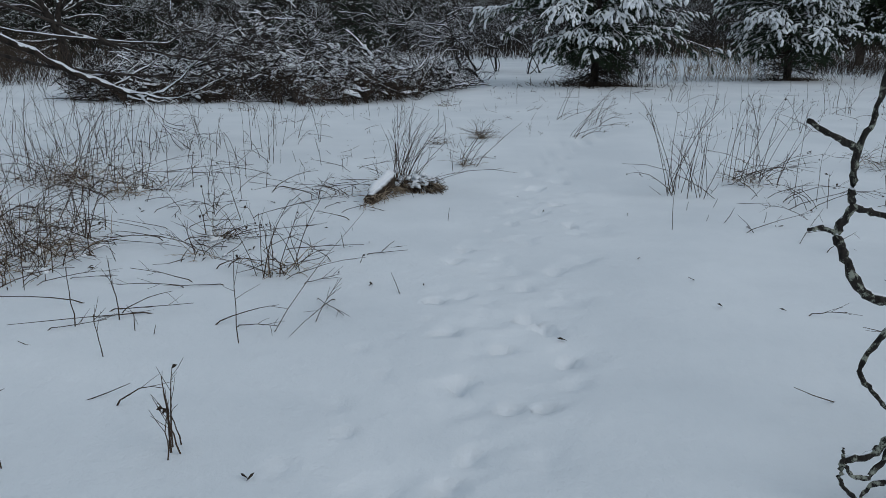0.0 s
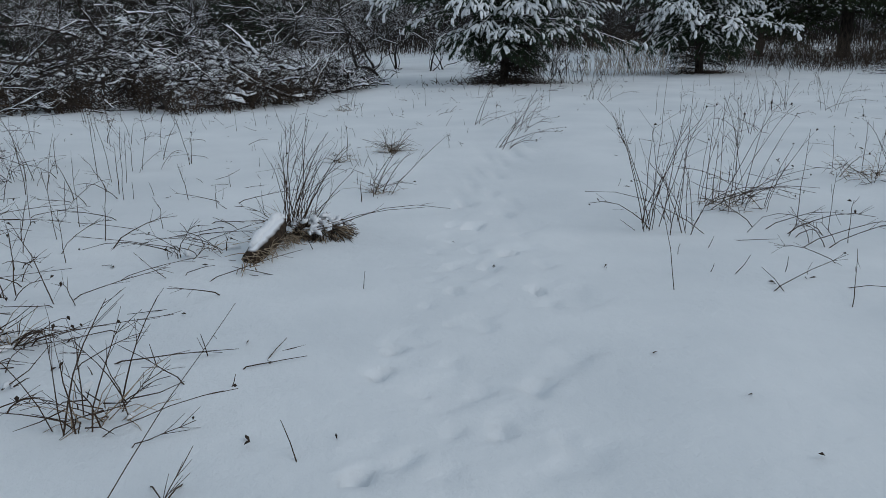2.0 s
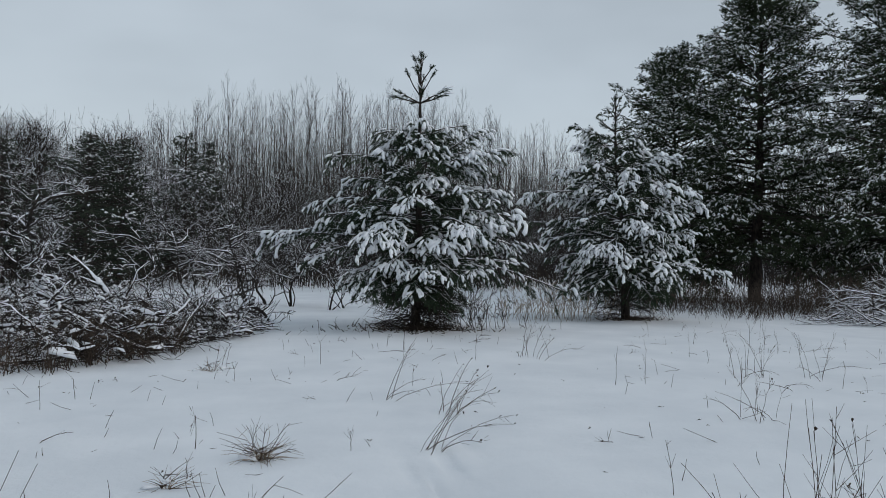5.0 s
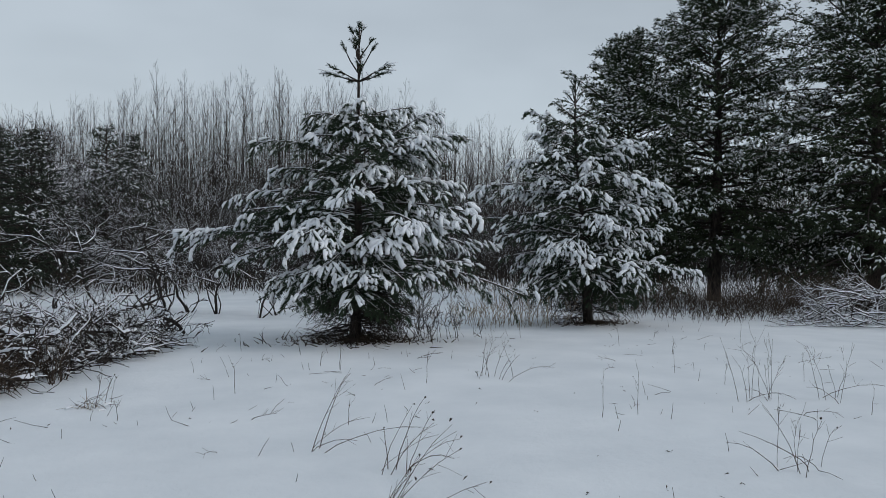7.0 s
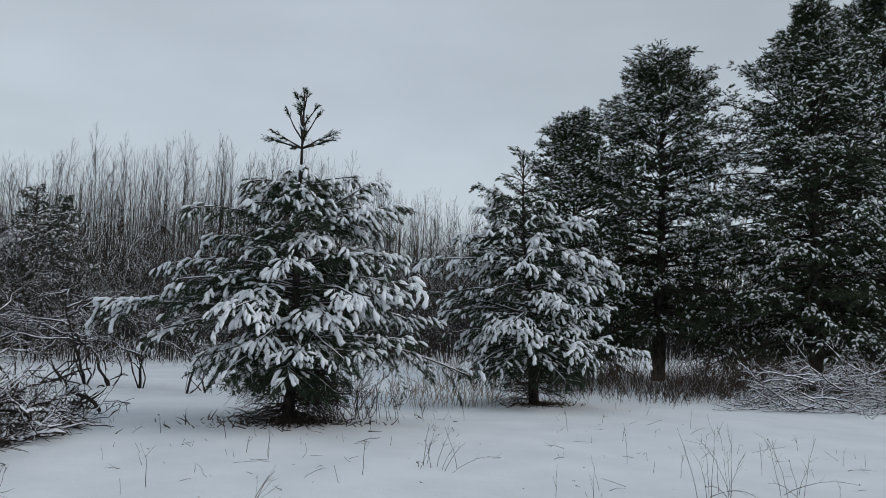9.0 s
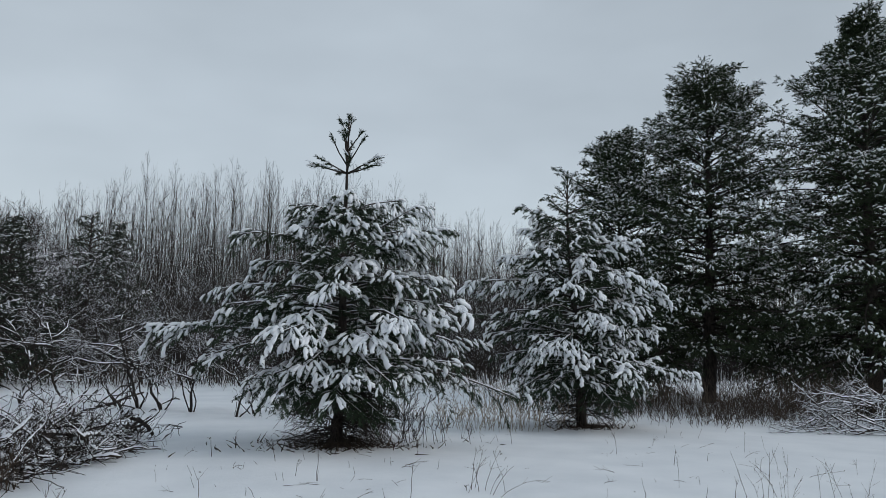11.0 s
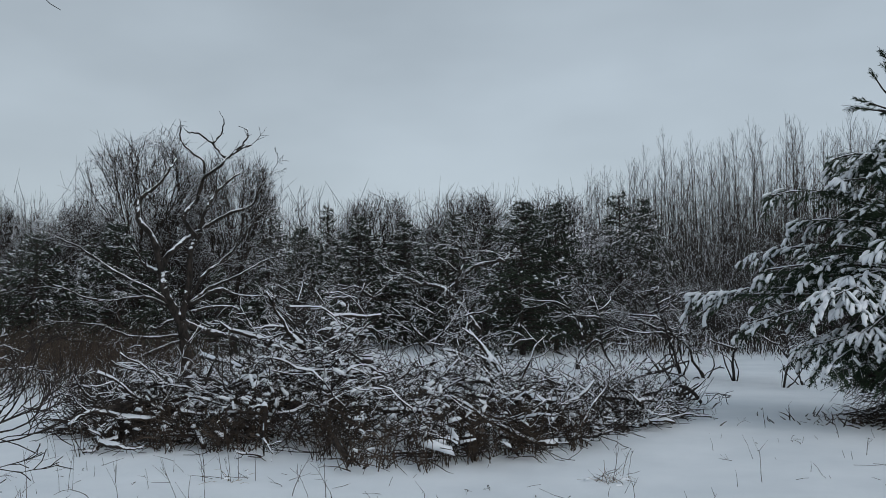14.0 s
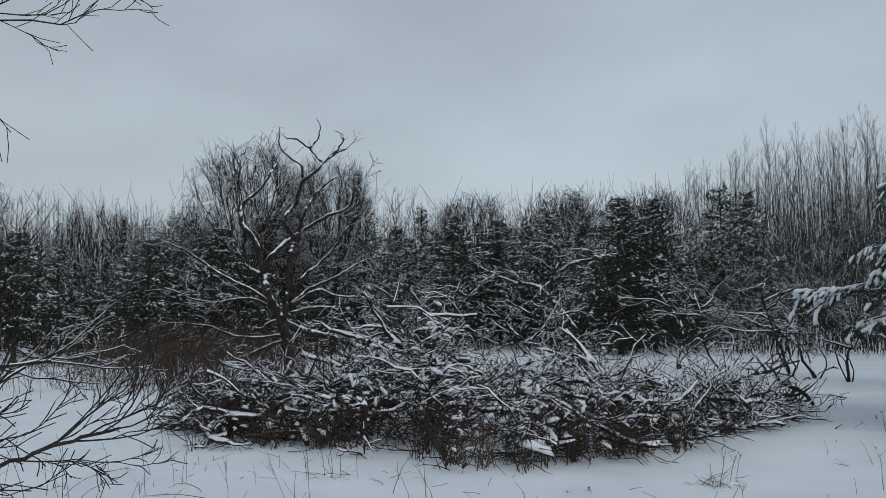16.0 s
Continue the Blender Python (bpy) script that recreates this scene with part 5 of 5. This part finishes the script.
weed_clump(-3.3, 5.9, 26, 0.6, 0.6, "tangled brown weeds bent under snow", (0, 0), None, 0.1, 60, flat=0.55)
weed_clump(-1.9, 7.3, 10, 0.5, 0.6, "thin dead stems, some bent flat", (0, 0), None, 0.15, 0, flat=0.4)
weed_clump(-1.9, 6.2, 12, 0.45, 0.6, "thin dead stems, some bent flat", (0, 0), None, 0.3, 0, flat=0.6)
lone_stalk(-0.87, 3.61, 0.35, 1.45, 0.32, 0.1, label="long dead stem leaning low over the snow")
lone_stalk(-1.0, 3.54, 0.0, 0.03, 0.46)
lone_stalk(-1.89, 3.76, -0.02, 0.0, 0.32)
lone_stalk(-1.7, 3.84, -0.02, 0.0, 0.33)
lone_stalk(-1.0, 4.55, 0.52, 0.1, 0.14, 0.3, label="dead stem with black shrivelled leaves", seed=1.0)
lone_stalk(-2.05, 3.7, 0.32, 0.06, 0.04, label="broken dead stem lying on the snow")
lone_stalk(-0.75, 4.25, 0.26, -0.4, 0.03, label="broken dead stem lying on the snow")
lone_stalk(-1.85, 3.95, 0.5, 0.02, 0.04, label="broken dead stem lying on the snow")
lone_stalk(-1.35, 2.9, 0.2, 0.05, 0.12, 0.9, label="broken dead stem bent over the snow")
lone_stalk(-1.62, 2.45, 0.02, 0.05, 0.2)
lone_stalk(-1.55, 2.42, -0.03, 0.05, 0.22)
lone_stalk(-1.6, 3.4, -0.04, 0.03, 0.2)
lone_stalk(-2.3, 3.4, -0.06, 0.03, 0.22)
lone_stalk(2.6, 5.1, 0.3, 0.2, 0.12, 0.3, label="dead stem leaning low over the snow", seed=0.5)
lone_stalk(2.2, 5.6, 0.7, 0.35, 0.1, 0.2, label="dead stem leaning low over the snow", seed=0.5)
lone_stalk(2.5, 5.3, 0.5, 0.7, 0.12, 0.2, label="dead stem leaning low over the snow", seed=0.5)
lone_stalk(1.75, 5.75, 0.12, 0.6, 0.45, 0.0, label="dead stem leaning over the snow")

weed_clump(-3.7, 7.6, 44, 0.8, 0.6, "tangled brown weeds bent under snow", (0, 0), None, 0.15, 140, flat=0.7)
weed_clump(-2.9, 7.1, 30, 0.6, 0.45, "tangled brown weeds bent under snow", (0, 0), None, 0.15, 100, flat=0.7)
weed_clump(-2.7, 5.2, 48, 0.6, 0.5, "dense tangle of dead brown stems in snow", (0, 0), None, 0.1, 110, flat=0.6)
weed_clump(-2.75, 4.6, 34, 0.5, 0.4, "dense tangle of dead brown stems in snow", (0, 0), None, 0.1, 60, flat=0.6)
weed_clump(-4.0, 6.4, 20, 0.8, 0.6, "thin upright dead stems", (0, 0), None, 0.1, 0)
weed_clump(-1.62, 5.45, 7, 0.4, 0.1, "small dead weed with drooping leaves", (0, 0), None, 0.6, 24, flat=0.5)
weed_clump(-1.5, 4.95, 9, 0.35, 0.25, "low broken stems in snow", (0, 0), None, 0.2, 10, flat=0.8)
weed_clump(-1.02, 4.7, 13, 0.55, 0.16, "clump of upright brown stems with curled leaves", (0, 0), None, 0.3, 26, flat=0.25)
weed_clump(0.52, 10.95, 7, 0.4, 0.1, "small tuft of bleached grass", (0.05, 0), None, 0.0, 70, name="grass_tuft")
weed_clump(-0.1, 10.3, 3, 0.2, 0.05, "small rounded dead flower head", (0, 0), None, 1.0, 16, name="grass_tuft")
weed_clump(0.25, 8.55, 9, 0.5, 0.12, "dead weed leaning over the snow", (0.7, 0.2), None, 0.1, 20, flat=0.6)
weed_clump(1.85, 10.9, 9, 0.7, 0.1, "bundle of dry stems leaning low", (0.9, 0.5), None, 0.3, 0, flat=0.5)
weed_clump(2.3, 7.05, 24, 0.85, 0.28, "spray of thin dead stems in snow", (0.05, 0.05), None, 0.15, 0)
weed_clump(3.05, 7.65, 28, 0.9, 0.28, "tall dead weeds with dark seed heads", (0.1, 0.05), None, 0.6, 30)
weed_clump(3.05, 6.7, 14, 0.7, 0.35, "dead stems lying over the snow", (0.2, -0.2), None, 0.2, 0, flat=0.9)
weed_clump(4.8, 8.4, 12, 0.7, 0.4, "brown dead weeds in snow", (0, 0), None, 0.3, 40)
weed_clump(-0.99, 2.52, 6, 0.34, 0.06, "small dead weed with withered leaves", (0, 0), None, 0.5, 0, flat=0.3)
weed_clump(6.95, 14.0, 12, 0.75, 0.3, "thin dry weeds standing in snow", (0, 0), None, 0.3, 0)
weed_clump(7.8, 13.6, 7, 0.6, 0.25, "thin dry weeds standing in snow", (0, 0), None, 0.3, 0)
weed_clump(5.3, 11.4, 9, 0.55, 0.25, "thin dry weeds standing in snow", (0, 0), None, 0.3, 0)
weed_clump(1.9, 13.1, 5, 0.8, 0.1, "long dry stems leaning low", (0.7, 0.3), None, 0.1, 0, flat=0.5)
weed_clump(2.35, 12.3, 9, 0.6, 0.15, "dry stems with fine seed heads", (0.6, 0.3), None, 0.7, 0, flat=0.5)
weed_clump(4.7, 16.0, 10, 0.55, 0.3, "thin dry weeds standing in snow", (0.2, 0), None, 0.3, 0)
weed_clump(0.05, 15.55, 7, 0.35, 0.2, "brown broken weed by the brush pile", (0, 0), None, 0.2, 20, flat=0.6)
weed_clump(-3.6, 14.4, 7, 0.5, 0.3, "dead stems before the brush pile", (0, 0), None, 0.1, 10)
weed_clump(-2.5, 14.0, 5, 0.5, 0.3, "dead stems before the brush pile", (0, 0), None, 0.1, 0)

for x, y, count, height, spread in ((-4.0, 8.7, 34, 0.75, 0.7), (-3.1, 9.3, 26, 0.65, 0.7), (-1.9, 8.4, 14, 0.6, 0.6), (-6.1, 11.7, 30, 0.8, 0.8), (-4.9, 12.7, 22, 0.7, 0.9), (-3.0, 11.7, 16, 0.6, 0.9), (-1.7, 10.2, 8, 0.6, 0.5)):
    weed_clump(x, y, int(count * 0.55), height, spread, "thin upright dead stems among fallen ones", (0, 0), None, 0.06, 0, flat=0.25)
fallen = random.Random(66)
for i in range(70):
    x, y = fallen.uniform(-3.6, -0.5), fallen.uniform(3.6, 8.6)
    if x > -0.45 - 0.25 * (y - 3.6) / 4:
        continue
    b, ln = fallen.gauss(0.1, 0.5) + (math.pi if fallen.random() < 0.5 else 0), fallen.uniform(0.25, 0.8)
    lone_stalk(x, y, math.cos(b) * ln, math.sin(b) * ln, fallen.uniform(0.02, 0.14), fallen.uniform(0, 0.5), label="broken dead stem lying on the snow", seed=0.1)
rng2 = random.Random(77)
random.seed(78), np.random.seed(78)
for i in range(260):
    x, y = rng2.uniform(-6.5, 10.5), rng2.uniform(3.2, 21)
    off = x - float(np.interp(y, [2, 6, 10, 16, 21], [0.4, 0.9, 1.6, 5.0, 8.5]))
    if abs(off) < 0.9 or (y > 15 and x < 1.2):
        continue
    lay = rng2.random() < 0.4
    b = rng2.uniform(0, 6.28)
    h = rng2.uniform(0.12, 0.5)
    ld = h * (rng2.uniform(0.8, 1.3) if lay else rng2.uniform(0, 0.25))
    lone_stalk(x, y, math.cos(b) * ld, math.sin(b) * ld, h * (0.25 if lay else 1), rng2.uniform(0.0, 0.8), label="broken dead stem lying on the snow" if lay else "thin dead brown stem standing in the snow", seed=0.25)


# ---- brown litter under the young pines ----
for lx, ly, rad, count in ((3.9, 20.2, 1.4, 480), (9.75, 22.3, 1.0, 240)):
    a = Acc()
    rb = np.random.RandomState(int(count))
    for i in range(count):
        r, t = rad * abs(rb.normal(0, 0.55)), rb.uniform(0, 6.28)
        x, y = lx + r * math.cos(t) * 1.15, ly + r * math.sin(t) * 0.6
        z = gz(x, y)
        tube(a, bend((x, y, z), (rb.uniform(-1, 1), rb.uniform(-1, 1), rb.uniform(0.0, 0.7)), rb.uniform(0.06, 0.24), 2, 0.2), 0.011, 0.003, 3)
    tagged(new("needle_litter", a.mesh("needle_litter", M_RUST)), "brown fallen needles and twigs under a pine", "leaf litter", "pine litter", "stuff")

# ---- short stubble poking through the snow ----
a = Acc()
rb = np.random.RandomState(12)
for i in range(1500):
    x, y = rb.uniform(-7, 11), rb.uniform(2.5, 21.5)
    off = x - float(np.interp(y, [2, 6, 10, 16, 21], [0.4, 0.9, 1.6, 5.0, 8.5]))
    if abs(off) < 0.8 + 0.5 * rb.random_sample() or (y > 15.2 and x < 1.0) or noise.noise(Vector((x * 0.7, y * 0.7, 1.0))) < -0.1:
        continue
    lay = rb.random_sample() < 0.5
    ln = rb.uniform(0.04, 0.2) * (1.6 if lay else 1)
    d = (rb.uniform(-1, 1), rb.uniform(-1, 1), rb.uniform(0.02, 0.2) if lay else rb.uniform(0.8, 2.5))
    tube(a, bend((x, y, gz(x, y) - 0.004), d, ln, 2, 0.12), 0.003, 0.0015, 3)
tagged(new("stubble", a.mesh("stubble", M_STALK)), "short dead stems poking through the snow", "stubble", "", "stuff")

# ---- bits of leaf and seed on the snow ----
a = Acc()
rb = np.random.RandomState(9)
for i in range(170):
    x, y = rb.uniform(-6, 9), rb.uniform(2.0, 19)
    if y > 14.8 and x < 1.5:
        continue
    for k in range(rb.randint(1, 3)):
        scatter(a, LUMPS_FAR[k], [(x + rb.uniform(-0.02, 0.02), y + rb.uniform(-0.02, 0.02), gz(x, y) + 0.004)], [(rb.uniform(-1, 1), rb.uniform(-1, 1), rb.uniform(0, 0.5))], [rb.uniform(0.02, 0.055)], 0.8)
tagged(new("leaf_litter", a.mesh("leaf_litter", M_SEED)), "scattered dark bits of leaf and seed on snow", "leaf litter", "", "stuff")
